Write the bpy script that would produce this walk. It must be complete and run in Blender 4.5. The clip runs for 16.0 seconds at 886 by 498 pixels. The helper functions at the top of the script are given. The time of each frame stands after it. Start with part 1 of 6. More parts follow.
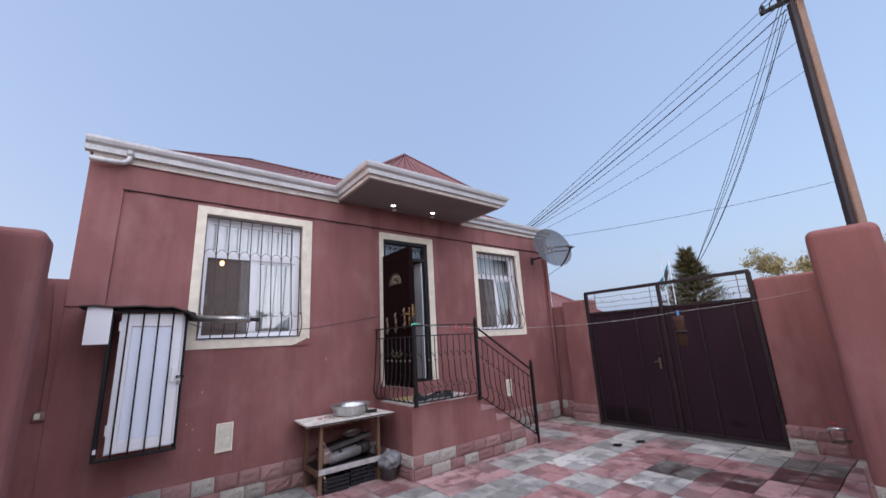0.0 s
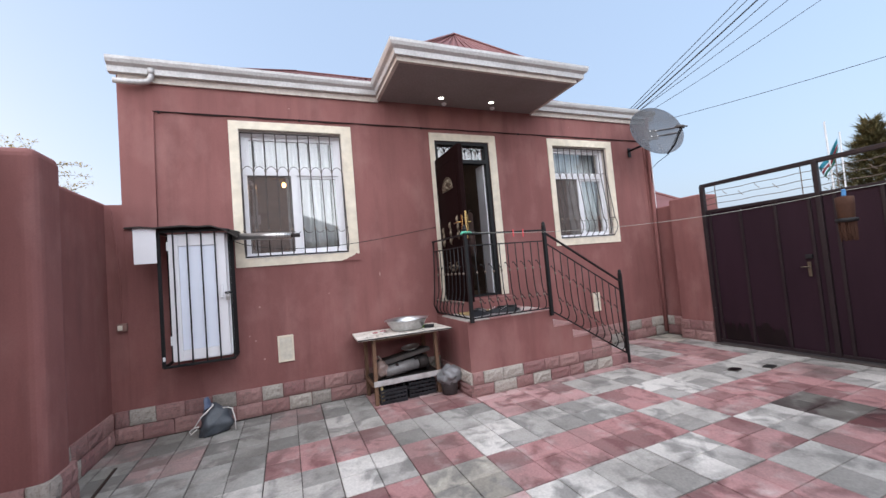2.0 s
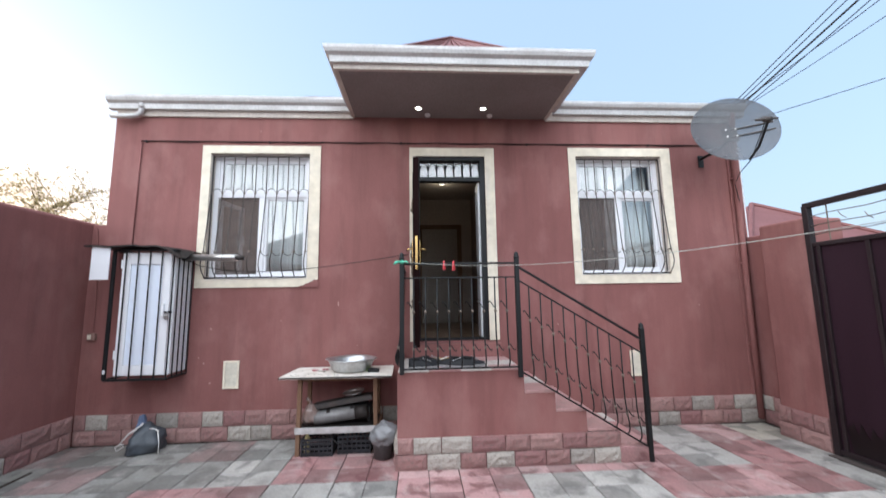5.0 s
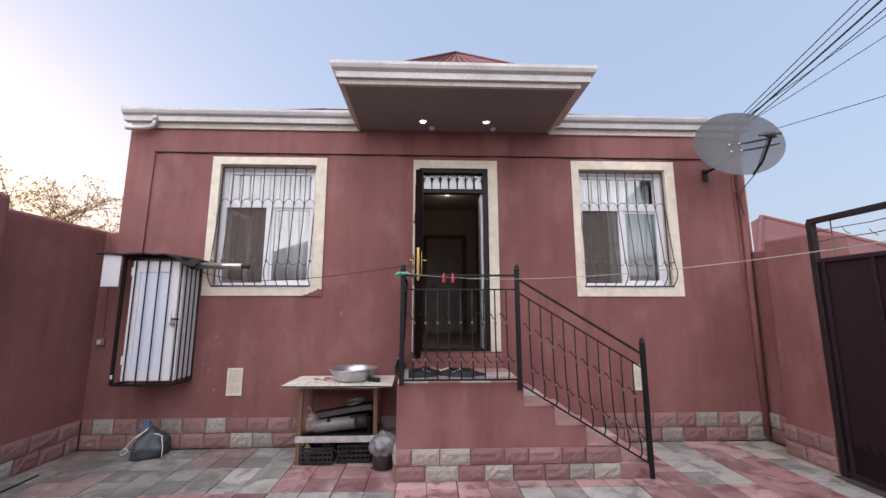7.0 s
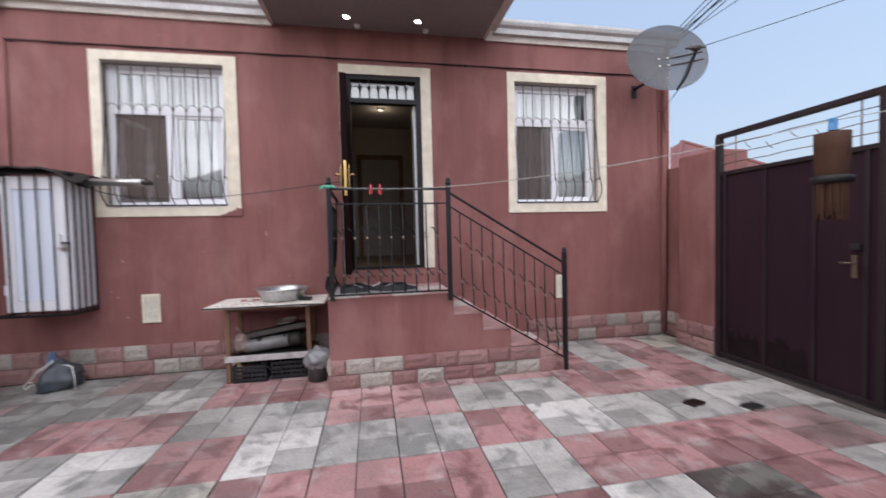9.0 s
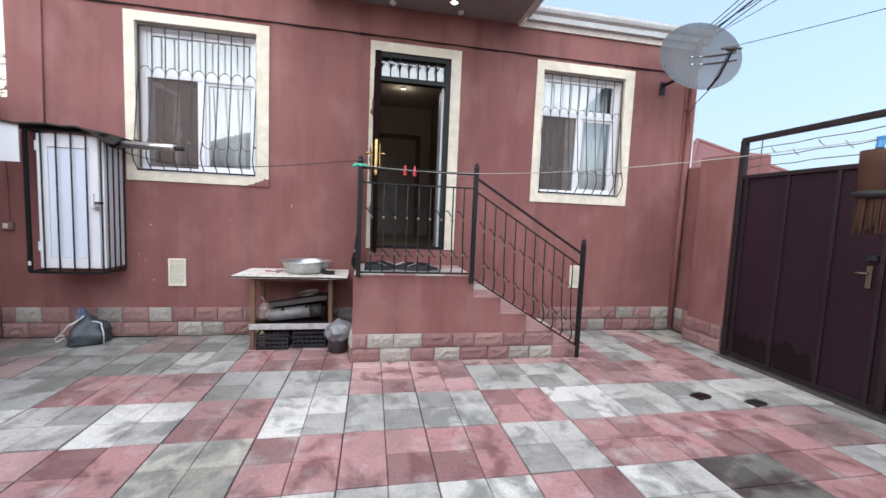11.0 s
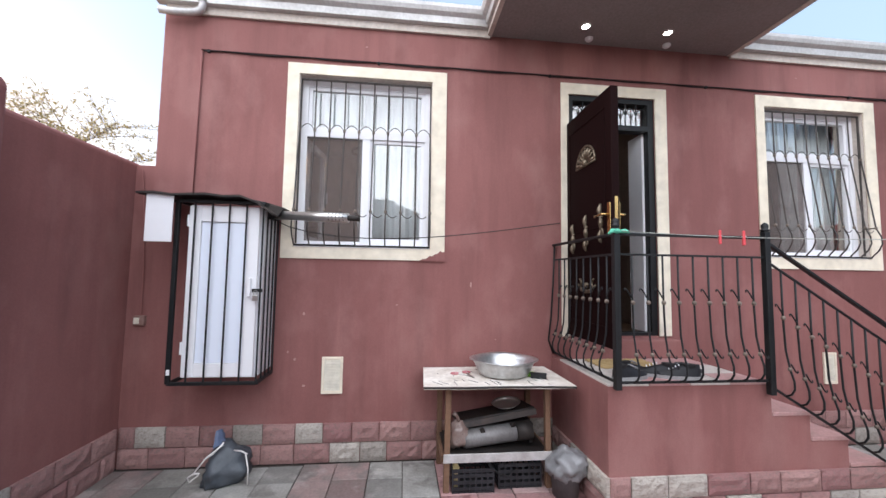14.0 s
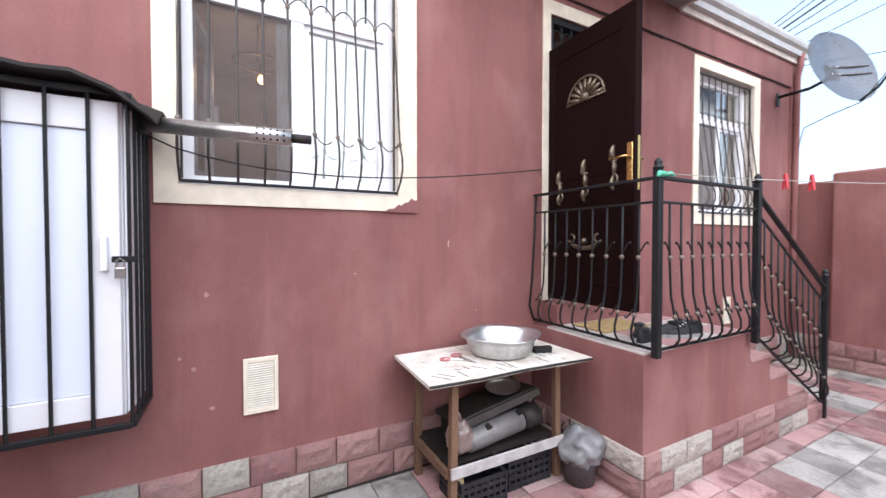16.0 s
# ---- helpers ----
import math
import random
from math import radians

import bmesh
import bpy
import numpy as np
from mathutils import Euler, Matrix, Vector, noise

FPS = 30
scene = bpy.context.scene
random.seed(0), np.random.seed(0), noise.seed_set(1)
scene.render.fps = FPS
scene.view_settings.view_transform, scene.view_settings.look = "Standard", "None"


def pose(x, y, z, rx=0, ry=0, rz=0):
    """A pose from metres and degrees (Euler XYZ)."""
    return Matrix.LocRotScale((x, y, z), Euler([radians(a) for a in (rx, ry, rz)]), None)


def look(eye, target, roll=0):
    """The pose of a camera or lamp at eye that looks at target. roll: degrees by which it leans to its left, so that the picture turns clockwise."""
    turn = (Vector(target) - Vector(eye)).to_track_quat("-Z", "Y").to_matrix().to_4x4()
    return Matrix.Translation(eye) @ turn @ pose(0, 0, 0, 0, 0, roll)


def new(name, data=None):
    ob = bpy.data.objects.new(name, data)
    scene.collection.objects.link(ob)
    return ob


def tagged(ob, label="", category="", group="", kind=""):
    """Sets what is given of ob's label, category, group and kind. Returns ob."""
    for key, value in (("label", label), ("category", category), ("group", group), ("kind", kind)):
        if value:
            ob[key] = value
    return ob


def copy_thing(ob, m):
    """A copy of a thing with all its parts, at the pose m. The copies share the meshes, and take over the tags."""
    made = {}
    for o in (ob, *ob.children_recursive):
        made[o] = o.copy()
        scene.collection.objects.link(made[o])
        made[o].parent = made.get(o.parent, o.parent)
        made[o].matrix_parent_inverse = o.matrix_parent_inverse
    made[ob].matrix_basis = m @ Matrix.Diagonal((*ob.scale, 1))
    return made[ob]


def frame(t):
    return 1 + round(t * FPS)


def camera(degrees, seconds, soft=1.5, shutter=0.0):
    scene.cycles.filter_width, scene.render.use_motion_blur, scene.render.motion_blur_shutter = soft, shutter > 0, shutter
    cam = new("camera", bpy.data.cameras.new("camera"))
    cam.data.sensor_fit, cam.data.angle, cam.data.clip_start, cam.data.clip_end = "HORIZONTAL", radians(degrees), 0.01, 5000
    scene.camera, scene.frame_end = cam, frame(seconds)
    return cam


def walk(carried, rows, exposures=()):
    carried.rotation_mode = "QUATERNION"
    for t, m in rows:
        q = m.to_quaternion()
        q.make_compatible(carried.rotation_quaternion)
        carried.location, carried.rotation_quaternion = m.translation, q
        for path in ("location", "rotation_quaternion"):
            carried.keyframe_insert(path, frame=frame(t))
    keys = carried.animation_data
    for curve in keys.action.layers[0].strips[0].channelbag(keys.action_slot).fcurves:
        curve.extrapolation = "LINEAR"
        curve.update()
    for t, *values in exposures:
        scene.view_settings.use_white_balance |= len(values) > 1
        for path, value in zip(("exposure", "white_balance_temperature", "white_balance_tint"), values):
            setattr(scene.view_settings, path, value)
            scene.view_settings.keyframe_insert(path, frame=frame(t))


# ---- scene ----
cam = camera(98.0, 16.0, soft=1.45, shutter=0.25)
PATH = [
    (0, (1.174, 0.103, 1.638), (2.389, 1.622, 2.102), -3.1),
    (0.5, (1.213, 0.125, 1.549), (2.401, 1.717, 1.783), -3.8),
    (1, (1.415, 0.17, 1.49), (2.468, 1.868, 1.554), -4.6),
    (1.5, (1.792, 0.228, 1.501), (2.662, 2.028, 1.517), -4.8),
    (2, (2.148, 0.448, 1.495), (2.907, 2.296, 1.591), -4.9),
    (2.5, (2.558, 0.606, 1.491), (3.198, 2.497, 1.611), -4.8),
    (3, (3.024, 0.74, 1.524), (3.546, 2.667, 1.649), -3.8),
    (3.5, (3.447, 0.901, 1.504), (3.889, 2.848, 1.634), -1.8),
    (4, (3.823, 0.948, 1.503), (4.167, 2.917, 1.575), -0.3),
    (4.5, (4.145, 0.882, 1.486), (4.38, 2.867, 1.543), -0.2),
    (5, (4.237, 0.773, 1.522), (4.357, 2.753, 1.779), -0.9),
    (5.2, (4.273, 0.755, 1.577), (4.358, 2.719, 1.945), -1.1),
    (7.5, (4.317, 0.721, 1.549), (4.396, 2.698, 1.838), 0.0),
    (8, (4.341, 0.723, 1.558), (4.403, 2.699, 1.862), -0.5),
    (8.5, (4.368, 0.751, 1.513), (4.44, 2.737, 1.737), -0.7),
    (9, (4.433, 0.802, 1.41), (4.796, 2.767, 1.341), -1.4),
    (9.1, (4.456, 0.811, 1.4), (4.943, 2.745, 1.258), -1.1),
    (9.2, (4.483, 0.801, 1.391), (5.096, 2.69, 1.16), -1.6),
    (11.3, (4.065, 0.76, 1.446), (4.372, 2.732, 1.316), 3.2),
    (11.5, (3.978, 0.835, 1.473), (4.255, 2.816, 1.475), 3.2),
    (12, (3.751, 1.095, 1.549), (3.987, 3.075, 1.704), 1.6),
    (12.5, (3.413, 1.254, 1.549), (3.521, 3.243, 1.726), 1.1),
    (13, (3.125, 1.418, 1.565), (3.224, 3.409, 1.721), 1.6),
    (13.5, (2.896, 1.698, 1.579), (3.012, 3.686, 1.767), 1.5),
    (14, (2.656, 2.012, 1.559), (2.867, 3.996, 1.698), 0.9),
    (14.5, (2.408, 2.324, 1.564), (2.843, 4.275, 1.643), 0.4),
    (15, (2.285, 2.626, 1.511), (2.864, 4.539, 1.577), 0.6),
    (15.5, (2.147, 2.926, 1.524), (2.837, 4.803, 1.516), 0.8),
    (16, (1.999, 3.076, 1.501), (2.93, 4.846, 1.459), -0.0),
]
EXPOSURES = [(0.0, 1.55, 5900, 13), (0.5, 1.5, 6000, 14), (1.0, 1.8, 6250, 14), (1.5, 1.9, 6250, 11), (3.5, 2.0, 6000, 3), (5.0, 2.1, 6000, 3), (7.5, 1.7, 6500, 14), (9.0, 1.8, 6300, 10), (11.5, 2.2, 6050, 3), (12.5, 2.05, 6050, 5), (13.5, 2.1, 6150, 6), (14.5, 2.25, 6150, 7), (15.5, 2.4, 6150, 8), (16.0, 2.55, 6150, 9)]
walk(cam, [(t, look(eye, target, roll)) for t, eye, target, roll in PATH], EXPOSURES)

# ---- world and light ----
world = bpy.data.worlds.new("dusk_sky")
scene.world = world
world.use_nodes = True
wn = world.node_tree.nodes
sky = wn.new("ShaderNodeTexSky")
sky.sky_type, sky.sun_disc = "NISHITA", False
sky.sun_elevation, sky.sun_rotation = radians(3.8), radians(-66.0)
sky.air_density, sky.dust_density, sky.ozone_density = 1.0, 3.5, 1.1
haze = wn.new("ShaderNodeHueSaturation")
haze.inputs["Saturation"].default_value = 1.0
warm = wn.new("ShaderNodeMix")
warm.data_type, warm.blend_type = "RGBA", "MULTIPLY"
warm.inputs[0].default_value = 1.0
warm.inputs[7].default_value = (1.05, 0.97, 0.97, 1)
world.node_tree.links.new(sky.outputs[0], haze.inputs["Color"])
world.node_tree.links.new(haze.outputs[0], warm.inputs[6])
veil = wn.new("ShaderNodeMix")
veil.data_type = "RGBA"
veil.inputs[0].default_value = 0.62
veil.inputs[7].default_value = (1.3, 1.62, 2.27, 1)
world.node_tree.links.new(warm.outputs[2], veil.inputs[6])
world.node_tree.links.new(veil.outputs[2], wn["Background"].inputs[0])
wn["Background"].inputs[1].default_value = 0.14
sun = new("sun", bpy.data.lights.new("sun", "SUN"))
sun.data.energy, sun.data.angle, sun.data.color = 1.45, radians(115), (1.0, 0.93, 0.91)
sun.matrix_world = look((-2.6, -4.6, 5.4), (0, 0, 0))


# ---- materials ----
def nodes_of(name):
    m = bpy.data.materials.new(name)
    m.use_nodes = True
    nt = m.node_tree
    return m, nt, nt.nodes, nt.links, nt.nodes["Principled BSDF"]


def link_noise(nt, scale, detail=4.0, stretch=(1, 1, 1), rough=0.55):
    tc = nt.nodes.new("ShaderNodeTexCoord")
    mp = nt.nodes.new("ShaderNodeMapping")
    mp.inputs["Scale"].default_value = stretch
    nz = nt.nodes.new("ShaderNodeTexNoise")
    nz.inputs["Scale"].default_value, nz.inputs["Detail"].default_value = scale, detail
    nz.inputs["Roughness"].default_value = rough
    nt.links.new(tc.outputs["Object"], mp.inputs[0])
    nt.links.new(mp.outputs[0], nz.inputs["Vector"])
    return nz


def ramp(nt, source, stops, constant=False):
    r = nt.nodes.new("ShaderNodeValToRGB")
    if constant:
        r.color_ramp.interpolation = "CONSTANT"
    el = r.color_ramp.elements
    while len(el) < len(stops):
        el.new(0.5)
    for e, (p, c) in zip(el, stops):
        e.position, e.color = p, (*c, 1) if len(c) == 3 else c
    nt.links.new(source, r.inputs[0])
    return r


def mix(nt, a, b, fac, mode="MIX"):
    x = nt.nodes.new("ShaderNodeMix")
    x.data_type, x.blend_type = "RGBA", mode
    for sock, v in ((x.inputs[6], a), (x.inputs[7], b), (x.inputs[0], fac)):
        if isinstance(v, (int, float)):
            sock.default_value = v
        elif isinstance(v, tuple):
            sock.default_value = (*v, 1)
        else:
            nt.links.new(v, sock)
    return x.outputs[2]


def bump(nt, bsdf, height, strength, distance):
    b = nt.nodes.new("ShaderNodeBump")
    b.inputs["Strength"].default_value, b.inputs["Distance"].default_value = strength, distance
    nt.links.new(height, b.inputs["Height"])
    nt.links.new(b.outputs[0], bsdf.inputs["Normal"])


def surface(name, base, dark, rough=0.7, metal=0.0, grain=60.0, patch=1.5, relief=0.3, depth=0.002, streak=False, amount=0.7, spec=0.3, mottle=0.12):
    """A worn surface: two colours mixed by patches and grain, with fine relief."""
    m, nt, n, l, b = nodes_of(name)
    big = link_noise(nt, patch, 5.0, (1, 1, 0.18) if streak else (1, 1, 1))
    fine = link_noise(nt, grain, 3.0)
    f1 = ramp(nt, big.outputs[0], [(0.36, (0, 0, 0)), (0.68, (amount, amount, amount))])
    c = mix(nt, base, dark, f1.outputs[0])
    f2 = ramp(nt, fine.outputs[0], [(0.3, (1 - mottle,) * 3), (0.7, (1 + mottle * 0.8,) * 3)])
    c = mix(nt, c, f2.outputs[0], 1.0, "MULTIPLY")
    l.new(c, b.inputs["Base Color"])
    rr = ramp(nt, big.outputs[0], [(0.3, (rough * 0.85,) * 3), (0.7, (min(1, rough * 1.15),) * 3)])
    l.new(rr.outputs[0], b.inputs["Roughness"])
    b.inputs["Metallic"].default_value = metal
    b.inputs["Specular IOR Level"].default_value = spec
    bump(nt, b, fine.outputs[0], relief, depth)
    return m


def stucco_material(name, base, dark):
    m, nt, n, l, b = nodes_of(name)
    big = link_noise(nt, 0.7, 4.0)
    run = link_noise(nt, 2.6, 5.0, (1, 1, 0.12))
    fine = link_noise(nt, 85.0, 3.0)
    c = mix(nt, base, dark, ramp(nt, big.outputs[0], [(0.35, (0, 0, 0)), (0.7, (0.75,) * 3)]).outputs[0])
    c = mix(nt, c, tuple(v * 0.72 for v in base), ramp(nt, run.outputs[0], [(0.47, (0, 0, 0)), (0.7, (0.6,) * 3)]).outputs[0])
    drip = link_noise(nt, 5.0, 6.0, (1, 1, 0.09), 0.65)
    c = mix(nt, c, tuple(v * 0.62 for v in base), ramp(nt, drip.outputs[0], [(0.50, (0, 0, 0)), (0.70, (0.6,) * 3)]).outputs[0])
    c = mix(nt, c, tuple(v * 1.2 + 0.02 for v in base), ramp(nt, drip.outputs[0], [(0.26, (0.35,) * 3), (0.42, (0, 0, 0))]).outputs[0])
    mott = link_noise(nt, 2.4, 6.0, (1, 1, 0.6), 0.55)
    c = mix(nt, c, (base[0] * 1.25, base[1] * 1.5, base[2] * 1.5), ramp(nt, mott.outputs[0], [(0.50, (0, 0, 0)), (0.72, (0.55,) * 3)]).outputs[0])
    c = mix(nt, c, ramp(nt, fine.outputs[0], [(0.3, (0.95,) * 3), (0.7, (1.04,) * 3)]).outputs[0], 1.0, "MULTIPLY")
    l.new(c, b.inputs["Base Color"])
    b.inputs["Roughness"].default_value = 0.82
    b.inputs["Specular IOR Level"].default_value = 0.25
    s = mix(nt, fine.outputs[0], mott.outputs[0], 0.35)
    bump(nt, b, s, 0.25, 0.004)
    return m


def random_surface(name, stops, stain, rough=0.75, grain=45.0, relief=0.5, depth=0.004, patch=6.0, islands=True, blotch=None, grime=None):
    """Colour picked for each object by its random number, with stains and grain."""
    m, nt, n, l, b = nodes_of(name)
    info = n.new("ShaderNodeObjectInfo")
    c = ramp(nt, info.outputs["Random"], stops, True).outputs[0]
    if islands:
        geo = n.new("ShaderNodeNewGeometry")
        c = mix(nt, c, ramp(nt, geo.outputs["Random Per Island"], [(0.0, (0.66,) * 3), (1.0, (1.18,) * 3)]).outputs[0], 1.0, "MULTIPLY")
    tc = n.new("ShaderNodeTexCoord")
    shift = n.new("ShaderNodeVectorMath")
    shift.operation = "MULTIPLY_ADD"
    l.new(info.outputs["Random"], shift.inputs[0])
    shift.inputs[1].default_value = (37.0, 53.0, 71.0)
    l.new(tc.outputs["Object"], shift.inputs[2])
    big, fine = n.new("ShaderNodeTexNoise"), n.new("ShaderNodeTexNoise")
    for nz, sc in ((big, patch), (fine, grain)):
        nz.inputs["Scale"].default_value, nz.inputs["Detail"].default_value = sc, 5.0
        l.new(shift.outputs[0], nz.inputs["Vector"])
    c = mix(nt, c, stain, ramp(nt, big.outputs[0], [(0.5, (0, 0, 0)), (0.72, (0.6,) * 3)]).outputs[0])
    if blotch:
        spot = n.new("ShaderNodeTexNoise")
        spot.inputs["Scale"].default_value, spot.inputs["Detail"].default_value, spot.inputs["Distortion"].default_value = 4.6, 5.0, 0.5
        l.new(shift.outputs[0], spot.inputs["Vector"])
        c = mix(nt, c, blotch, ramp(nt, spot.outputs[0], [(0.5, (0, 0, 0)), (0.63, (0.8,) * 3)]).outputs[0])
        pale = n.new("ShaderNodeTexNoise")
        pale.inputs["Scale"].default_value, pale.inputs["Detail"].default_value = 5.0, 6.0
        l.new(shift.outputs[0], pale.inputs["Vector"])
        c = mix(nt, c, (0.5, 0.46, 0.43), ramp(nt, pale.outputs[0], [(0.55, (0, 0, 0)), (0.75, (0.55,) * 3)]).outputs[0])
    if grime:
        where = n.new("ShaderNodeNewGeometry")
        wide = n.new("ShaderNodeTexNoise")
        wide.inputs["Scale"].default_value, wide.inputs["Detail"].default_value = 1.1, 6.0
        l.new(where.outputs["Position"], wide.inputs["Vector"])
        c = mix(nt, c, grime, ramp(nt, wide.outputs[0], [(0.46, (0, 0, 0)), (0.72, (0.6,) * 3)]).outputs[0])
    c = mix(nt, c, ramp(nt, fine.outputs[0], [(0.3, (0.85,) * 3), (0.7, (1.1,) * 3)]).outputs[0], 1.0, "MULTIPLY")
    l.new(c, b.inputs["Base Color"])
    b.inputs["Roughness"].default_value = rough
    b.inputs["Specular IOR Level"].default_value = 0.3
    bump(nt, b, fine.outputs[0], relief, depth)
    return m


def glass_material(name, tint=(1, 1, 1)):
    m, nt, n, l, b = nodes_of(name)
    b.inputs["Base Color"].default_value = (*tint, 1)
    b.inputs["Roughness"].default_value = 0.0
    b.inputs["IOR"].default_value = 2.0
    b.inputs["Transmission Weight"].default_value = 1.0
    return m


def glow_material(name, colour, strength):
    m, nt, n, l, b = nodes_of(name)
    b.inputs["Emission Color"].default_value = (*colour, 1)
    b.inputs["Emission Strength"].default_value = strength
    b.inputs["Base Color"].default_value = (0.8, 0.8, 0.8, 1)
    return m


STUCCO = stucco_material("maroon_stucco", (0.27, 0.118, 0.108), (0.19, 0.077, 0.071))
CREAM = surface("cream_paint", (0.76, 0.69, 0.56), (0.65, 0.57, 0.44), 0.7, grain=9, patch=3, relief=0.15, amount=0.5)
FASCIA = surface("weathered_fascia_paint", (0.62, 0.56, 0.5), (0.42, 0.36, 0.31), 0.65, grain=30, patch=4, streak=True, amount=0.6)
GUTTER = surface("galvanised_gutter", (0.58, 0.57, 0.56), (0.42, 0.4, 0.385), 0.5, 0.3, grain=40, patch=3, amount=0.6)
SOFFIT = surface("grey_soffit_plaster", (0.27, 0.24, 0.235), (0.22, 0.195, 0.19), 0.8, grain=50, patch=1.2)
ROOF = surface("faded_red_roof_sheet", (0.19, 0.075, 0.07), (0.13, 0.055, 0.052), 0.6, 0.0, grain=25, patch=1.0)
BLACK_IRON = surface("black_painted_iron", (0.008, 0.009, 0.01), (0.016, 0.015, 0.015), 0.5, 0.0, grain=120, patch=9, relief=0.4, depth=0.001, amount=0.6)
GREY_IRON = surface("grey_painted_iron", (0.05, 0.045, 0.043), (0.09, 0.07, 0.06), 0.55, 0.1, grain=120, patch=12, relief=0.4, depth=0.001)
COLLAR = surface("dull_bronze_collar", (0.2, 0.16, 0.13), (0.11, 0.09, 0.075), 0.5, 0.4, grain=80, patch=10)
PVC = surface("white_pvc", (0.78, 0.78, 0.8), (0.71, 0.7, 0.71), 0.35, grain=15, patch=3, relief=0.03, amount=0.15, spec=0.45, mottle=0.015)
PVC_PANEL = surface("white_pvc_panel", (0.72, 0.77, 0.86), (0.68, 0.73, 0.81), 0.35, grain=10, patch=2, relief=0.03, amount=0.15, spec=0.45, mottle=0.015)
GATE = surface("dark_plum_gate_paint", (0.028, 0.013, 0.02), (0.019, 0.008, 0.013), 0.55, 0.0, grain=70, patch=2.2, streak=True, spec=0.15)
GATE_RIB = surface("gate_rib_paint", (0.018, 0.011, 0.013), (0.027, 0.018, 0.019), 0.5, 0.0, grain=60, patch=5)
DAMP = surface("damp_paint_stain", (0.006, 0.003, 0.004), (0.01, 0.005, 0.006), 0.35, grain=40, patch=6)
DOOR_SKIN = surface("dark_brown_door_skin", (0.009, 0.0035, 0.0035), (0.014, 0.006, 0.006), 0.6, 0.0, grain=55, patch=3, streak=True, spec=0.03)
BRASS = surface("polished_brass", (0.62, 0.42, 0.17), (0.42, 0.28, 0.11), 0.25, 1.0, grain=60, patch=8, relief=0.05)
OLD_BRASS = surface("aged_brass_ornament", (0.2, 0.16, 0.115), (0.1, 0.08, 0.055), 0.45, 0.7, grain=90, patch=20)
STEEL = surface("brushed_steel", (0.55, 0.54, 0.52), (0.4, 0.38, 0.36), 0.32, 0.9, grain=90, patch=8, relief=0.1)
ALUMINIUM = surface("beaten_aluminium", (0.62, 0.63, 0.64), (0.48, 0.48, 0.48), 0.34, 0.9, grain=35, patch=6, relief=0.25)
# Near-black: soot, roofing sheet, cracks, and the shade on the table's shelf.
NEAR_BLACK = surface("near_black_finish", (0.025, 0.023, 0.022), (0.06, 0.05, 0.045), 0.6, 0.5, grain=60, patch=8)
WOOD = surface("weathered_timber", (0.2, 0.115, 0.07), (0.12, 0.07, 0.045), 0.75, grain=40, patch=5, streak=True)
BOARD = surface("peeling_white_board", (0.72, 0.68, 0.62), (0.42, 0.35, 0.28), 0.75, grain=30, patch=7, amount=0.6)
WHITE_RAIL = surface("whitewashed_batten", (0.5, 0.48, 0.47), (0.3, 0.27, 0.25), 0.7, grain=30, patch=8)
CURTAIN = surface("white_sheer_curtain", (0.68, 0.73, 0.74), (0.6, 0.65, 0.66), 0.9, grain=200, patch=2, relief=0.05, amount=0.4)
TAUPE = surface("taupe_curtain", (0.2, 0.18, 0.16), (0.15, 0.135, 0.12), 0.9, grain=150, patch=3, relief=0.05)
INTERIOR = surface("beige_plaster", (0.46, 0.4, 0.35), (0.38, 0.33, 0.285), 0.85, grain=30, patch=1)
CEILING_PAINT = surface("pale_ceiling_paint", (0.55, 0.5, 0.44), (0.48, 0.43, 0.38), 0.85, grain=30, patch=1)
FLOORBOARD = surface("brown_laminate", (0.2, 0.13, 0.085), (0.14, 0.09, 0.06), 0.4, grain=20, patch=4)
HALL_PAINT = surface("brown_hall_paint", (0.24, 0.185, 0.155), (0.19, 0.145, 0.12), 0.8, grain=30, patch=1)
INNER_DOOR = surface("brown_inner_door", (0.36, 0.32, 0.28), (0.28, 0.245, 0.215), 0.5, grain=30, patch=3, streak=True)
MORTAR = surface("dark_joint_sand", (0.075, 0.06, 0.054), (0.05, 0.042, 0.038), 0.9, grain=60, patch=4)
EARTH = surface("dry_earth", (0.2, 0.16, 0.12), (0.13, 0.1, 0.075), 0.95, grain=6, patch=0.4, depth=0.02)
BLOCK = random_surface("split_face_block", [(0.0, (0.32, 0.18, 0.168)), (0.25, (0.46, 0.42, 0.37)), (0.45, (0.38, 0.222, 0.205)), (0.70, (0.36, 0.325, 0.29)), (0.82, (0.52, 0.47, 0.41)), (0.91, (0.29, 0.15, 0.145))], (0.17, 0.14, 0.12), 0.85, 38, 0.9, 0.008, 9.0, False)
SLAB_PINK = random_surface("pink_paving", [(0.0, (0.40, 0.24, 0.232)), (0.3, (0.36, 0.195, 0.19)), (0.6, (0.45, 0.30, 0.288)), (0.82, (0.33, 0.175, 0.17))], (0.22, 0.15, 0.145), 0.66, 60, 0.35, 0.003, 4.5, True, (0.15, 0.066, 0.066), (0.15, 0.125, 0.115))
SLAB_GREY = random_surface("grey_paving", [(0.0, (0.41, 0.39, 0.36)), (0.25, (0.53, 0.505, 0.47)), (0.5, (0.49, 0.45, 0.375)), (0.75, (0.37, 0.355, 0.33))], (0.2, 0.19, 0.175), 0.66, 60, 0.35, 0.003, 4.5, True, (0.17, 0.165, 0.155), (0.15, 0.14, 0.125))
SLAB_WET = random_surface("wet_paving", [(0.0, (0.16, 0.085, 0.08)), (0.4, (0.15, 0.14, 0.125)), (0.75, (0.12, 0.055, 0.054))], (0.07, 0.055, 0.05), 0.35, 60, 0.3, 0.003, 4.5, True, (0.05, 0.03, 0.03), None)
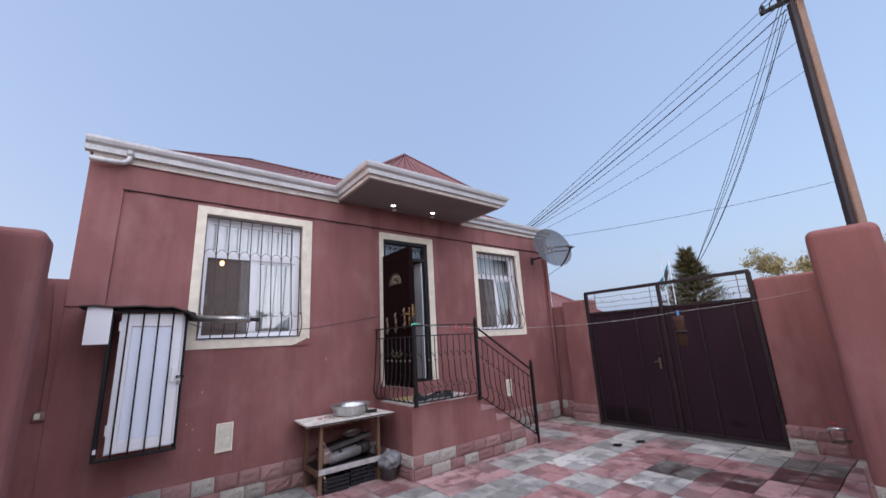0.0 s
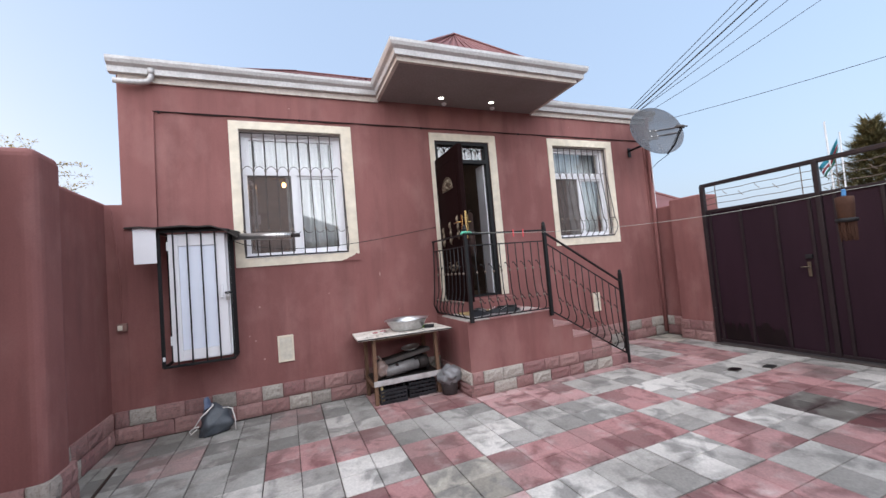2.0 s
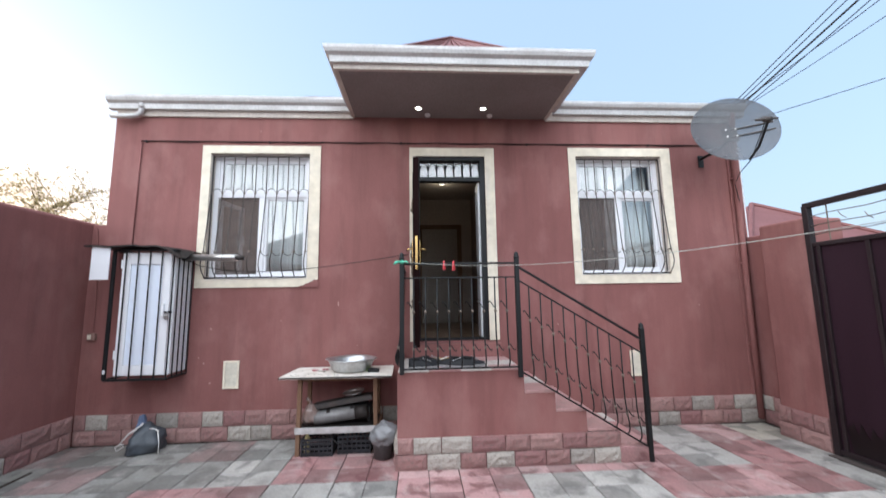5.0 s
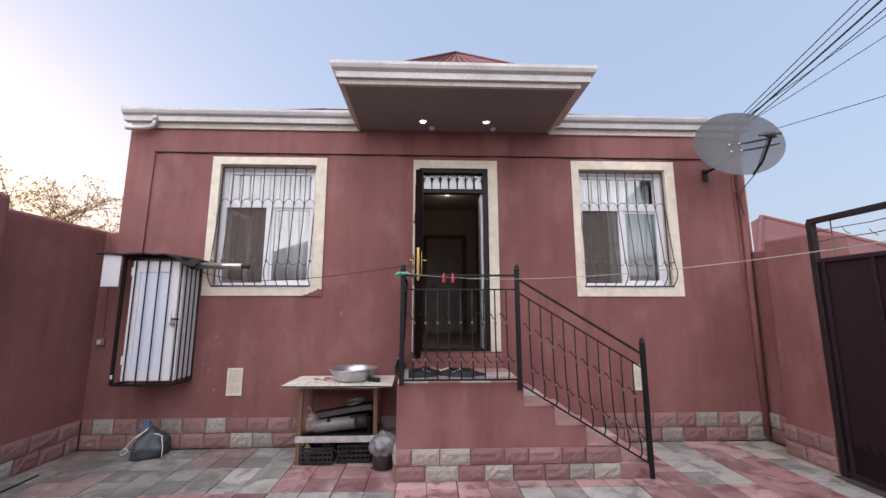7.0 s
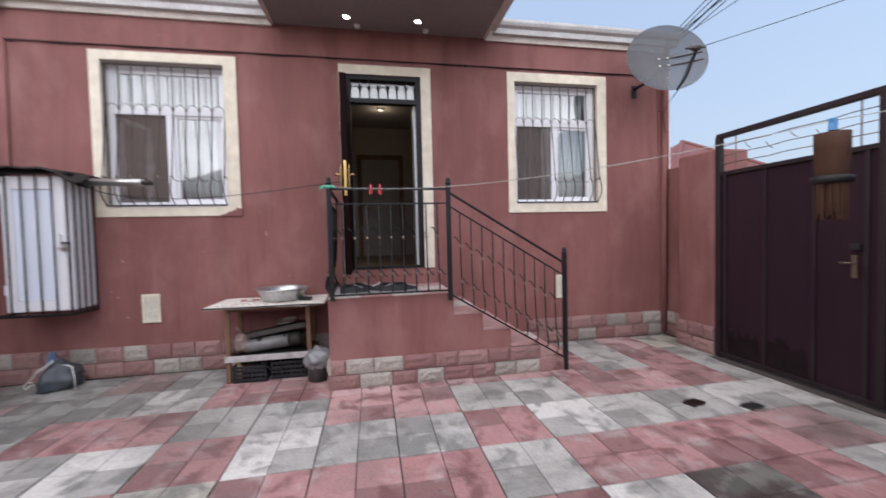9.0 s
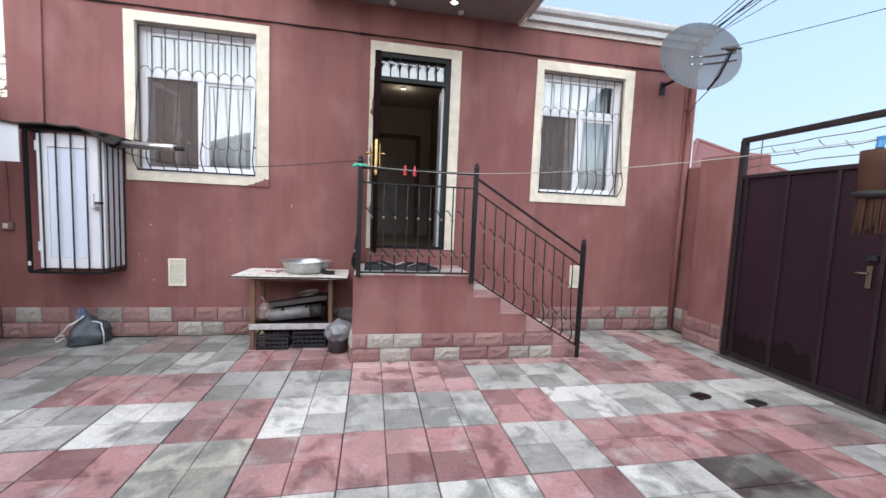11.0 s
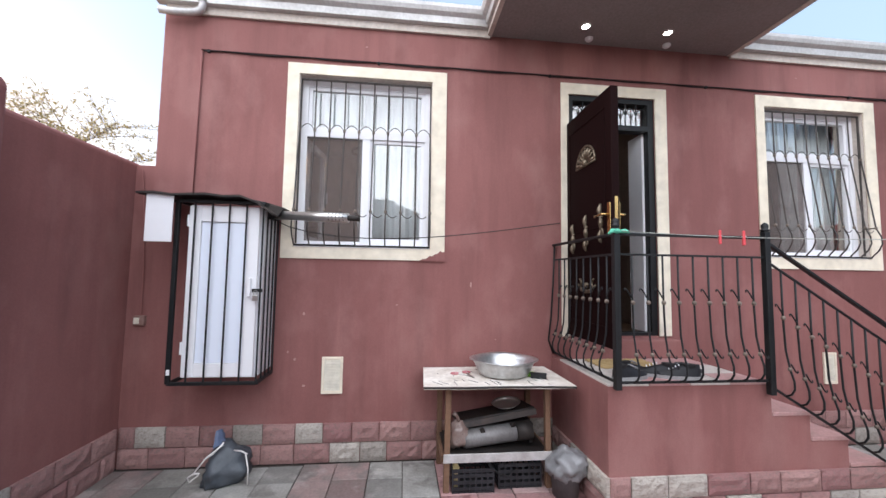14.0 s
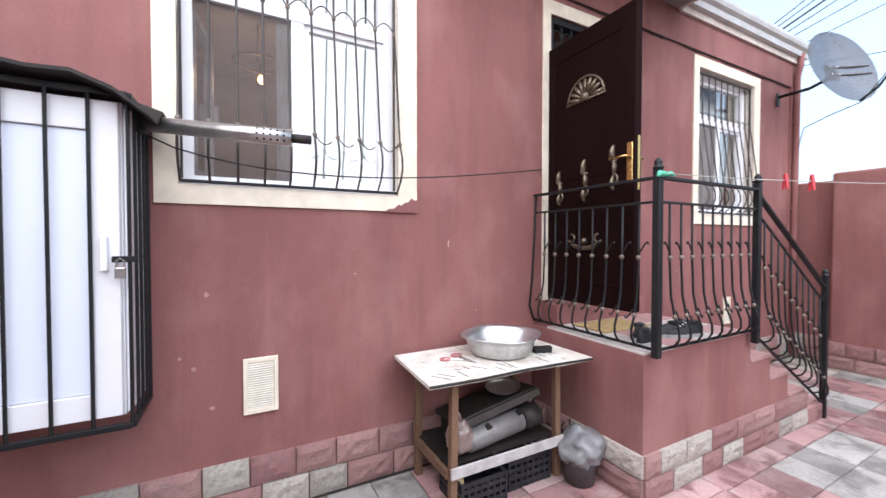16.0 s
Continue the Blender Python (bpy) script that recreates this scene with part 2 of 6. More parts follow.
SLAB_DARKER = random_surface("darker_paving", [(0.0, (0.29, 0.285, 0.265)), (0.4, (0.24, 0.235, 0.215)), (0.7, (0.27, 0.19, 0.18))], (0.15, 0.14, 0.125), 0.7, 60, 0.35, 0.003, 4.5, True, (0.15, 0.14, 0.13), (0.13, 0.12, 0.105))
TREAD = random_surface("step_tile", [(0.0, (0.42, 0.25, 0.235)), (0.5, (0.5, 0.46, 0.42)), (0.8, (0.38, 0.2, 0.19))], (0.3, 0.22, 0.2), 0.6, 50, 0.3, 0.002, 8.0)
GLASS = glass_material("window_glass")
SCREEN, nt, n, l, b = nodes_of("grey_insect_screen")
b.inputs["Base Color"].default_value = (0.15, 0.12, 0.11, 1)
b.inputs["Roughness"].default_value = 0.8
gap = n.new("ShaderNodeBsdfTransparent")
weave = n.new("ShaderNodeMixShader")
l.new(ramp(nt, link_noise(nt, 5.0).outputs[0], [(0.3, (0.38,) * 3), (0.7, (0.48,) * 3)]).outputs[0], weave.inputs[0])
l.new(gap.outputs[0], weave.inputs[1])
l.new(b.outputs[0], weave.inputs[2])
l.new(weave.outputs[0], n["Material Output"].inputs[0])
VENT_WHITE = surface("yellowed_vent_plastic", (0.7, 0.66, 0.56), (0.55, 0.5, 0.4), 0.5, grain=20, patch=6, amount=0.5)
CONCRETE_POLE = surface("weathered_concrete", (0.3, 0.2, 0.15), (0.22, 0.15, 0.115), 0.85, grain=20, patch=1.5)
RUBBER = surface("black_cable_sheath", (0.012, 0.012, 0.013), (0.02, 0.02, 0.02), 0.6, grain=60, patch=5)
LINE_CORD = surface("pale_cord", (0.4, 0.42, 0.38), (0.3, 0.3, 0.27), 0.7, grain=90, patch=9)
BARK = surface("rough_bark", (0.09, 0.06, 0.045), (0.05, 0.035, 0.028), 0.95, grain=30, patch=6, depth=0.01)


def leaf_material(name, lit, dark):
    """Thin leaves: part of the light passes through them."""
    m, nt, n, l, b = nodes_of(name)
    geo = n.new("ShaderNodeNewGeometry")
    c = ramp(nt, geo.outputs["Random Per Island"], [(0.0, dark), (1.0, lit)]).outputs[0]
    l.new(c, b.inputs["Base Color"])
    b.inputs["Roughness"].default_value = 0.6
    thin = n.new("ShaderNodeBsdfTranslucent")
    l.new(c, thin.inputs[0])
    two = n.new("ShaderNodeMixShader")
    two.inputs[0].default_value = 0.5
    l.new(b.outputs[0], two.inputs[1])
    l.new(thin.outputs[0], two.inputs[2])
    l.new(two.outputs[0], n["Material Output"].inputs[0])
    return m


SPRIG = leaf_material("yellow_green_leaf", (0.55, 0.45, 0.22), (0.33, 0.28, 0.13))
AUTUMN = random_surface("yellowing_leaf", [(0.0, (0.3, 0.24, 0.1)), (0.5, (0.24, 0.2, 0.09))], (0.28, 0.16, 0.08), 0.7, 20, 0.1, 0.002)
NEEDLE = random_surface("conifer_needles", [(0.0, (0.12, 0.11, 0.05)), (0.5, (0.13, 0.115, 0.05))], (0.15, 0.1, 0.05), 0.8, 20, 0.1, 0.002)


# ---- mesh helpers ----
BASE = {}


def thing(name, at, label, category, group="", kind=""):
    """An Empty at the base of a thing; its parts are given in world coordinates."""
    ob = new(name)
    ob.empty_display_size = 0.05
    ob.location = at
    BASE[ob.name] = Vector(at)
    return tagged(ob, label, category, group, kind)


def part(name, bm, material, parent=None, label="", smooth=False):
    me = bpy.data.meshes.new(name)
    off = BASE[parent.name] if parent else Vector((0, 0, 0))
    if parent:
        bm.transform(Matrix.Translation(-off))
    bm.normal_update()
    bm.to_mesh(me)
    bm.free()
    if smooth:
        me.polygons.foreach_set("use_smooth", [True] * len(me.polygons))
    me.materials.append(material)
    ob = new(name, me)
    BASE[ob.name] = off
    ob.parent = parent
    return tagged(ob, label)


def structure(name, bm, material, label, category, smooth=False):
    return tagged(part(name, bm, material, None, "", smooth), label, category, "", "structure")


def box(x0, x1, y0, y1, z0, z1, bm=None, bevel=0.0, turn=None):
    """A box; turn: a matrix put on it."""
    tmp = bmesh.new()
    v = [tmp.verts.new(c) for c in ((x0, y0, z0), (x1, y0, z0), (x1, y1, z0), (x0, y1, z0), (x0, y0, z1), (x1, y0, z1), (x1, y1, z1), (x0, y1, z1))]
    for f in ((0, 3, 2, 1), (4, 5, 6, 7), (0, 1, 5, 4), (1, 2, 6, 5), (2, 3, 7, 6), (3, 0, 4, 7)):
        tmp.faces.new([v[i] for i in f])
    if bevel:
        bmesh.ops.bevel(tmp, geom=tmp.edges[:], offset=bevel, segments=2, profile=0.5, affect="EDGES")
    if turn:
        tmp.transform(turn)
    return join(tmp, bm)


def join(tmp, bm):
    if bm is None:
        return tmp
    me = bpy.data.meshes.new("tmp")
    tmp.to_mesh(me)
    tmp.free()
    bm.from_mesh(me)
    bpy.data.meshes.remove(me)
    return bm


def tube(points, r, bm=None, n=8, flat=1.0):
    """A round bar along points; r: one radius or one each."""
    bm = bm or bmesh.new()
    pts = [Vector(p) for p in points]
    rings, up = [], None
    for i, p in enumerate(pts):
        d = (pts[min(i + 1, len(pts) - 1)] - pts[max(i - 1, 0)]).normalized()
        a = up - d * up.dot(d) if up else (Vector((0, 0, 1)) if abs(d.z) < 0.9 else Vector((0, 1, 0))).cross(d)
        up = a.normalized()
        b = d.cross(up)
        rr = r[i] if isinstance(r, (list, tuple)) else r
        rings.append([bm.verts.new(p + (up * math.cos(k * math.tau / n) + b * math.sin(k * math.tau / n) * flat) * rr) for k in range(n)])
    for a, b in zip(rings, rings[1:]):
        for k in range(n):
            bm.faces.new((a[k], a[(k + 1) % n], b[(k + 1) % n], b[k]))
    bm.faces.new(rings[0][::-1])
    bm.faces.new(rings[-1])
    return bm


def square_bar(a, b, w, bm=None, d=None):
    """A straight bar of square section from a to b."""
    a, b = Vector(a), Vector(b)
    way = b - a
    m = Matrix.Translation(a) @ way.to_track_quat("Z", "Y").to_matrix().to_4x4()
    return box(-w / 2, w / 2, -(d or w) / 2, (d or w) / 2, 0, way.length, bm, min(w, d or w) * 0.12, m)


def lathe(profile, at, n=24, bm=None, turn=None):
    """Profile of (radius, height) turned round a vertical axis at a place."""
    tmp = bmesh.new()
    rings = []
    for r, z in profile:
        rings.append([tmp.verts.new((r * math.cos(k * math.tau / n), r * math.sin(k * math.tau / n), z)) for k in range(n)] if r > 1e-5 else [tmp.verts.new((0, 0, z))])
    for a, b in zip(rings, rings[1:]):
        for k in range(n):
            q = [a[k % len(a)], a[(k + 1) % len(a)], b[(k + 1) % len(b)], b[k % len(b)]]
            q = list(dict.fromkeys(q))
            if len(q) > 2:
                tmp.faces.new(q)
    m = Matrix.Translation(at) @ (turn or Matrix())
    tmp.transform(m)
    bmesh.ops.recalc_face_normals(tmp, faces=tmp.faces[:])
    return join(tmp, bm)


def ball(at, r, bm=None, squash=1.0):
    tmp = bmesh.new()
    bmesh.ops.create_icosphere(tmp, subdivisions=2, radius=r)
    tmp.transform(Matrix.Translation(at) @ Matrix.Diagonal((1, 1, squash, 1)))
    return join(tmp, bm)


def wall_with_openings(x0, x1, y0, y1, z0, z1, holes):
    """A wall along x with rectangular openings (x0, x1, z0, z1)."""
    xs = sorted({x0, x1, *[h[0] for h in holes], *[h[1] for h in holes]})
    zs = sorted({z0, z1, *[h[2] for h in holes], *[h[3] for h in holes]})
    solid = lambda i, k: 0 <= i < len(xs) - 1 and 0 <= k < len(zs) - 1 and not any(h[0] <= xs[i] and xs[i + 1] <= h[1] and h[2] <= zs[k] and zs[k + 1] <= h[3] for h in holes)
    bm = bmesh.new()
    quad = lambda *c: bm.faces.new([bm.verts.new(p) for p in c])
    for i in range(len(xs) - 1):
        for k in range(len(zs) - 1):
            if not solid(i, k):
                continue
            a, b, c, d = xs[i], xs[i + 1], zs[k], zs[k + 1]
            quad((a, y0, c), (b, y0, c), (b, y0, d), (a, y0, d))
            quad((b, y1, c), (a, y1, c), (a, y1, d), (b, y1, d))
            if not solid(i - 1, k):
                quad((a, y1, c), (a, y0, c), (a, y0, d), (a, y1, d))
            if not solid(i + 1, k):
                quad((b, y0, c), (b, y1, c), (b, y1, d), (b, y0, d))
            if not solid(i, k - 1):
                quad((a, y1, c), (b, y1, c), (b, y0, c), (a, y0, c))
            if not solid(i, k + 1):
                quad((a, y0, d), (b, y0, d), (b, y1, d), (a, y1, d))
    bmesh.ops.remove_doubles(bm, verts=bm.verts[:], dist=1e-5)
    return bm


def rounded_slab(x0, x1, y0, y1, z0, z1, r):
    """A garden wall whose top edges are rounded by hand plaster."""
    bm = box(x0, x1, y0, y1, z0, z1)
    top = [e for e in bm.edges if all(v.co.z > z1 - 1e-4 for v in e.verts)] + [e for e in bm.edges if abs(e.verts[0].co.z - e.verts[1].co.z) > 0.5]
    bmesh.ops.bevel(bm, geom=top, offset=r, segments=4, profile=0.5, affect="EDGES")
    return bm


FACE = 5.42            # the facade's plane
FRIEZE = 5.40
WIN1, WIN2, DOORWAY = (1.725, 2.90, 1.79, 3.32), (6.235, 7.365, 1.79, 3.31), (4.19, 5.06, 1.03, 3.30)

# ---- ground and walls ----
bm = bmesh.new()
bmesh.ops.create_grid(bm, x_segments=2, y_segments=2, size=900)
bm.transform(Matrix.Translation((0, 0, -0.06)))
structure("ground", bm, EARTH, "dry bare earth around the yard", "ground")
court = structure("floor", box(0.25, 8.6, -1.6, 5.6, -0.05, -0.012), MORTAR, "courtyard bed of dark sand under paving", "paving")

north = structure("wall_north", wall_with_openings(0.60, 8.42, FACE, 5.72, 0.0, 3.47, [WIN1, WIN2, DOORWAY]), STUCCO, "maroon stucco house front with two windows and a door", "wall")
bm = box(0.60, 8.42, FRIEZE, 5.72, 3.47, 4.0)
box(0.60, 0.90, FRIEZE, FACE - 0.001, 2.17, 3.47, bm)
box(8.26, 8.42, FRIEZE, FACE - 0.001, 0.0, 3.47, bm)
structure("trim_frieze", bm, STUCCO, "raised maroon stucco band under the eaves", "trim")
bm = box(0.60, 0.85, 5.72, 8.9, 0, 3.95)
structure("wall_house_west", bm, STUCCO, "maroon stucco side wall of the house", "wall")
structure("wall_house_east", box(8.17, 8.42, 5.72, 8.9, 0, 3.95), STUCCO, "maroon stucco side wall of the house", "wall")
structure("wall_house_back", box(0.60, 8.42, 8.9, 9.15, 0, 3.95), STUCCO, "plain back wall of the house", "wall")

west = structure("wall_west", rounded_slab(0.12, 0.44, 4.2, 7.5, 0, 2.47, 0.05), STUCCO, "maroon stucco yard wall with rounded top", "wall")
structure("wall_west_infill", box(0.44, 0.598, FACE + 0.004, 5.7, 0, 2.44), STUCCO, "stucco infill between yard wall and house", "wall")
pier_w = structure("pier_west", rounded_slab(0.10, 0.62, 3.86, 4.2, 0, 2.56, 0.07), STUCCO, "maroon stucco pier with rounded top", "wall")
west2 = structure("wall_west_near", rounded_slab(0.05, 0.36, -1.6, 3.86, 0, 2.63, 0.05), STUCCO, "taller maroon stucco yard wall", "wall")
structure("wall_south", rounded_slab(0.05, 8.6, -1.85, -1.6, 0, 2.3, 0.05), STUCCO, "plain maroon stucco wall closing the yard", "wall")

east_a = structure("wall_east_corner", rounded_slab(8.38, 8.7, 4.97, 7.2, 0, 2.24, 0.03), STUCCO, "maroon stucco wall beside the house", "wall")
pier_e = structure("pier_gate", rounded_slab(8.17, 8.62, 4.45, 4.97, 0, 2.3, 0.03), STUCCO, "maroon stucco gate pier", "wall")
east_b = structure("wall_east", rounded_slab(8.15, 8.45, -1.6, 1.70, 0, 2.28, 0.04), STUCCO, "maroon stucco wall beyond the gate", "wall")
turn = pose(8.15, 0.98, 0, 0, 0, 8)
bm = rounded_slab(-1.55, 0, -0.3, 0, 0, 2.42, 0.05)
bm.transform(turn)
spur = structure("wall_spur", bm, STUCCO, "maroon stucco spur wall with water tap", "wall")
bm = rounded_slab(-2.15, -1.552, -0.42, 0.06, 0, 2.46, 0.07)
bm.transform(turn)
pier_s = structure("pier_spur", bm, STUCCO, "maroon stucco pier with rounded edges", "wall")

# ---- house roof, eaves and canopy ----


def sheet_roof(name, corners, label, pitch=0.19):
    """One roof plane: corners low-left, low-right, high-right, high-left; raised ribs run up the slope."""
    a, b, c, d = [Vector(p) for p in corners]
    bm = bmesh.new()
    n = max(2, int((b - a).length / pitch) * 4)
    nor = (b - a).cross(d - a).normalized()
    low, high = [], []
    for i in range(n + 1):
        lift = nor * (0.022 if i % 4 in (1, 2) else 0.0)
        low.append(bm.verts.new(a.lerp(b, i / n) + lift))
        high.append(bm.verts.new(d.lerp(c, i / n) + lift))
    for i in range(n):
        if (high[i].co - high[i + 1].co).length > 1e-4:
            bm.faces.new((low[i], low[i + 1], high[i + 1], high[i]))
        else:
            bm.faces.new((low[i], low[i + 1], high[i]))
    return structure(name, bm, ROOF, label, "roof")


EAVE, RIDGE = 3.93, 4.95
sheet_roof("roof_front", [(0.66, 5.40, EAVE), (8.40, 5.40, EAVE), (6.5, 7.1, RIDGE), (2.5, 7.1, RIDGE)], "faded red ribbed metal roof slope")
sheet_roof("roof_back", [(8.40, 9.2, EAVE), (0.66, 9.2, EAVE), (2.5, 7.1, RIDGE), (6.5, 7.1, RIDGE)], "faded red ribbed metal roof slope")
sheet_roof("roof_west", [(0.66, 9.2, EAVE), (0.66, 5.40, EAVE), (2.5, 7.1, RIDGE), (2.5, 7.101, RIDGE)], "faded red ribbed metal hip")
sheet_roof("roof_east", [(8.40, 5.40, EAVE), (8.40, 9.2, EAVE), (6.5, 7.101, RIDGE), (6.5, 7.1, RIDGE)], "faded red ribbed metal hip")
CX0, CX1, CY = 3.36, 5.98, 4.31
APEX = (4.66, 5.44, 4.91)
RX0, RX1, RY = CX0 + 0.1, CX1 - 0.1, CY + 0.12
sheet_roof("roof_canopy_front", [(RX0, RY, 3.93), (RX1, RY, 3.93), (APEX[0] + 0.001, APEX[1], APEX[2]), APEX], "faded red hip over the porch canopy")
sheet_roof("roof_canopy_west", [(RX0, 7.0, 3.93), (RX0, RY, 3.93), APEX, (APEX[0], 7.0, APEX[2])], "faded red roof side over the porch canopy")
sheet_roof("roof_canopy_east", [(RX1, RY, 3.93), (RX1, 7.0, 3.93), (APEX[0], 7.0, APEX[2]), APEX], "faded red roof side over the porch canopy")
bm = bmesh.new()
for a, b in (((RX0, RY, 3.93), APEX), ((RX1, RY, 3.93), APEX), (APEX, (APEX[0], 7.0, APEX[2])), ((0.66, 5.4, EAVE), (2.5, 7.1, RIDGE)), ((2.5, 7.1, RIDGE), (6.5, 7.1, RIDGE)), ((8.40, 5.4, EAVE), (6.5, 7.1, RIDGE))):
    a, b = Vector(a) + Vector((0, 0, 0.02)), Vector(b) + Vector((0, 0, 0.03))
    tube([a, b], 0.035, bm, 8, 0.5)
structure("trim_ridge_caps", bm, ROOF, "red metal ridge and hip caps", "roof", True)


def gutter(name, pts, out, label):
    """A moulded metal gutter along a level line; out: the way it faces at each point."""
    bm = bmesh.new()
    profile = [(0.085, -0.12), (0.012, -0.118), (0.004, -0.06), (-0.03, -0.035), (-0.043, 0.0), (-0.045, 0.03), (-0.026, 0.03), (-0.018, -0.006), (0.02, -0.05), (0.085, -0.06)]
    rows = []
    for p, o in zip(pts, out):
        rows.append([bm.verts.new((p[0] - o[0] * y, p[1] - o[1] * y, p[2] + z)) for y, z in profile])
    for a, b in zip(rows, rows[1:]):
        for i in range(len(profile) - 1):
            bm.faces.new((a[i], b[i], b[i + 1], a[i + 1]))
    for r in (rows[0], rows[-1]):
        bm.faces.new(r)
    bmesh.ops.recalc_face_normals(bm, faces=bm.faces[:])
    return structure(name, bm, GUTTER, label, "gutter")


gutter("trim_gutter_west", [(0.55, 5.31, 3.955), (CX0 + 0.03, 5.31, 3.955)], [(0, -1), (0, -1)], "grey weathered metal eaves gutter")
gutter("trim_gutter_east", [(CX1 - 0.03, 5.31, 3.955), (8.5, 5.31, 3.955)], [(0, -1), (0, -1)], "grey weathered metal eaves gutter")
gutter("trim_gutter_side", [(0.59, 9.2, 3.955), (0.59, 5.33, 3.955)], [(-1, 0), (-1, 0)], "grey weathered metal eaves gutter")
gutter("trim_gutter_canopy", [(CX0, 5.3, 3.96), (CX0, CY, 3.96), (CX1, CY, 3.96), (CX1, 5.3, 3.96)], [(-1, 0), (-1, -1), (1, -1), (1, 0)], "grey weathered metal gutter round the canopy")
bm = box(0.62, 3.42, 5.372, 5.398, 3.765, 3.93)
box(5.86, 8.42, 5.372, 5.398, 3.765, 3.93, bm)
structure("trim_fascia", bm, FASCIA, "peeling cream fascia board under the gutter", "trim")
bm = box(3.40, 5.88, 4.36, 4.40, 3.79, 3.93)
box(3.40, 3.44, 4.40, 5.398, 3.79, 3.93, bm)
box(5.84, 5.88, 4.40, 5.398, 3.79, 3.93, bm)
structure("trim_canopy_fascia", bm, FASCIA, "cream fascia board round the porch canopy", "trim")
structure("ceiling_canopy", box(3.441, 5.839, 4.401, 5.398, 3.795, 3.85), SOFFIT, "grey plastered underside of the porch canopy", "ceiling")
structure("ceiling_house", box(0.85, 8.17, 5.722, 8.9, 3.62, 3.72), CEILING_PAINT, "pale plastered ceiling of the rooms", "ceiling")
structure("floor_house", box(0.85, 8.17, 5.722, 8.9, 0.9, 1.03), FLOORBOARD, "brown laminate floor of the rooms", "floor")
structure("wall_hall_west", box(3.80, 3.95, 5.722, 8.9, 1.031, 3.619), HALL_PAINT, "brown painted wall of the hall", "wall")
structure("wall_hall_east", wall_with_openings(0, 3.17, -0.075, 0.075, 1.031, 3.619, [(1.3, 2.1, 1.031, 3.0)]), HALL_PAINT, "brown painted wall of the hall with a doorway", "wall").matrix_world = pose(5.40, 5.722, 0, 0, 0, 90)
structure("wall_rooms_back", box(0.851, 8.169, 8.8, 8.898, 1.031, 3.619), INTERIOR, "beige plaster wall at the back", "wall")
structure("wall_rooms_west", box(0.851, 0.87, 5.722, 8.8, 1.031, 3.619), INTERIOR, "beige plaster wall of the room", "wall")
structure("wall_rooms_east", box(8.15, 8.169, 5.722, 8.8, 1.031, 3.619), INTERIOR, "beige plaster wall of the room", "wall")

# ---- porch and steps ----
PX0, PX1, PY, PZ, GO = 4.02, 5.205, 4.47, 0.86, 0.29
TREADS = (0.86, 0.662, 0.488, 0.306, 0.165)
porch = structure("porch", box(PX0, PX1, PY, FACE - 0.001, 0.0, PZ - 0.012), STUCCO, "maroon stucco porch platform before the door", "porch")
for k in range(1, 4):
    x = PX1 + GO * (k - 1)
    part("step", box(x, x + GO, PY, FACE - 0.001, 0, TREADS[k] - 0.026), STUCCO if k < 3 else MORTAR, porch)
part("step", box(PX1 + GO * 3 + 0.001, PX1 + GO * 4, PY - 0.03, FACE - 0.001, 0, TREADS[4] - 0.026, bevel=0.01), SLAB_PINK, porch)
part("door_step", box(DOORWAY[0] - 0.05, 5.17, 5.26, FACE - 0.001, PZ - 0.012, 1.015, bevel=0.012), STUCCO, porch, "maroon step under the door")
for i in range(4):
    for j in range(3):
        a, b = PX0 + 0.006 + i * 0.295, PY + 0.004 + j * 0.262
        part("tile", box(a, a + 0.288, b, b + 0.257, PZ - 0.014, PZ, bevel=0.002), TREAD, porch)
for k in range(1, 5):
    for j in range(3):
        a, b = PX1 + GO * (k - 1) + 0.004, PY - 0.006 + j * 0.316
        part("tile", box(a, a + GO - 0.002, b, b + 0.31, TREADS[k] - 0.028, TREADS[k], bevel=0.004), TREAD, porch)

# ---- window and door surrounds ----


def surround(name, outer, inner, label, bottom=True):
    (a, b, c, d), (e, f, g, h) = outer, inner
    bm = box(a, e, FACE - 0.016, FACE - 0.002, c, d)
    box(f, b, FACE - 0.016, FACE - 0.002, c, d, bm)
    box(e, f, FACE - 0.016, FACE - 0.002, h, d, bm)
    if bottom:
        box(e, f, FACE - 0.016, FACE - 0.002, c, g, bm)
    return structure(name, bm, CREAM, label, "trim")


surround("trim_window_1", (1.625, 3.03, 1.69, 3.415), WIN1, "cream painted band round the window")
surround("trim_window_2", (6.14, 7.49, 1.68, 3.42), WIN2, "cream painted band round the window")
surround("trim_door", (4.115, 5.18, 1.03, 3.405), DOORWAY, "cream painted band round the doorway", False)
bm = bmesh.new()
edge = ((2.80, 1.684), (3.034, 1.684), (3.034, 1.772), (3.012, 1.765), (2.992, 1.779), (2.968, 1.752), (2.945, 1.748), (2.92, 1.728), (2.90, 1.734), (2.87, 1.708), (2.835, 1.704))
f = bm.faces.new([bm.verts.new((x, FACE - 0.0165, z)) for x, z in edge])
r = bmesh.ops.extrude_face_region(bm, geom=[f])
bmesh.ops.translate(bm, verts=[v for v in r["geom"] if isinstance(v, bmesh.types.BMVert)], vec=(0, -0.0015, 0))
bmesh.ops.recalc_face_normals(bm, faces=bm.faces[:])
structure("trim_paint_smear", bm, STUCCO, "maroon paint smeared over the cream band", "paint")


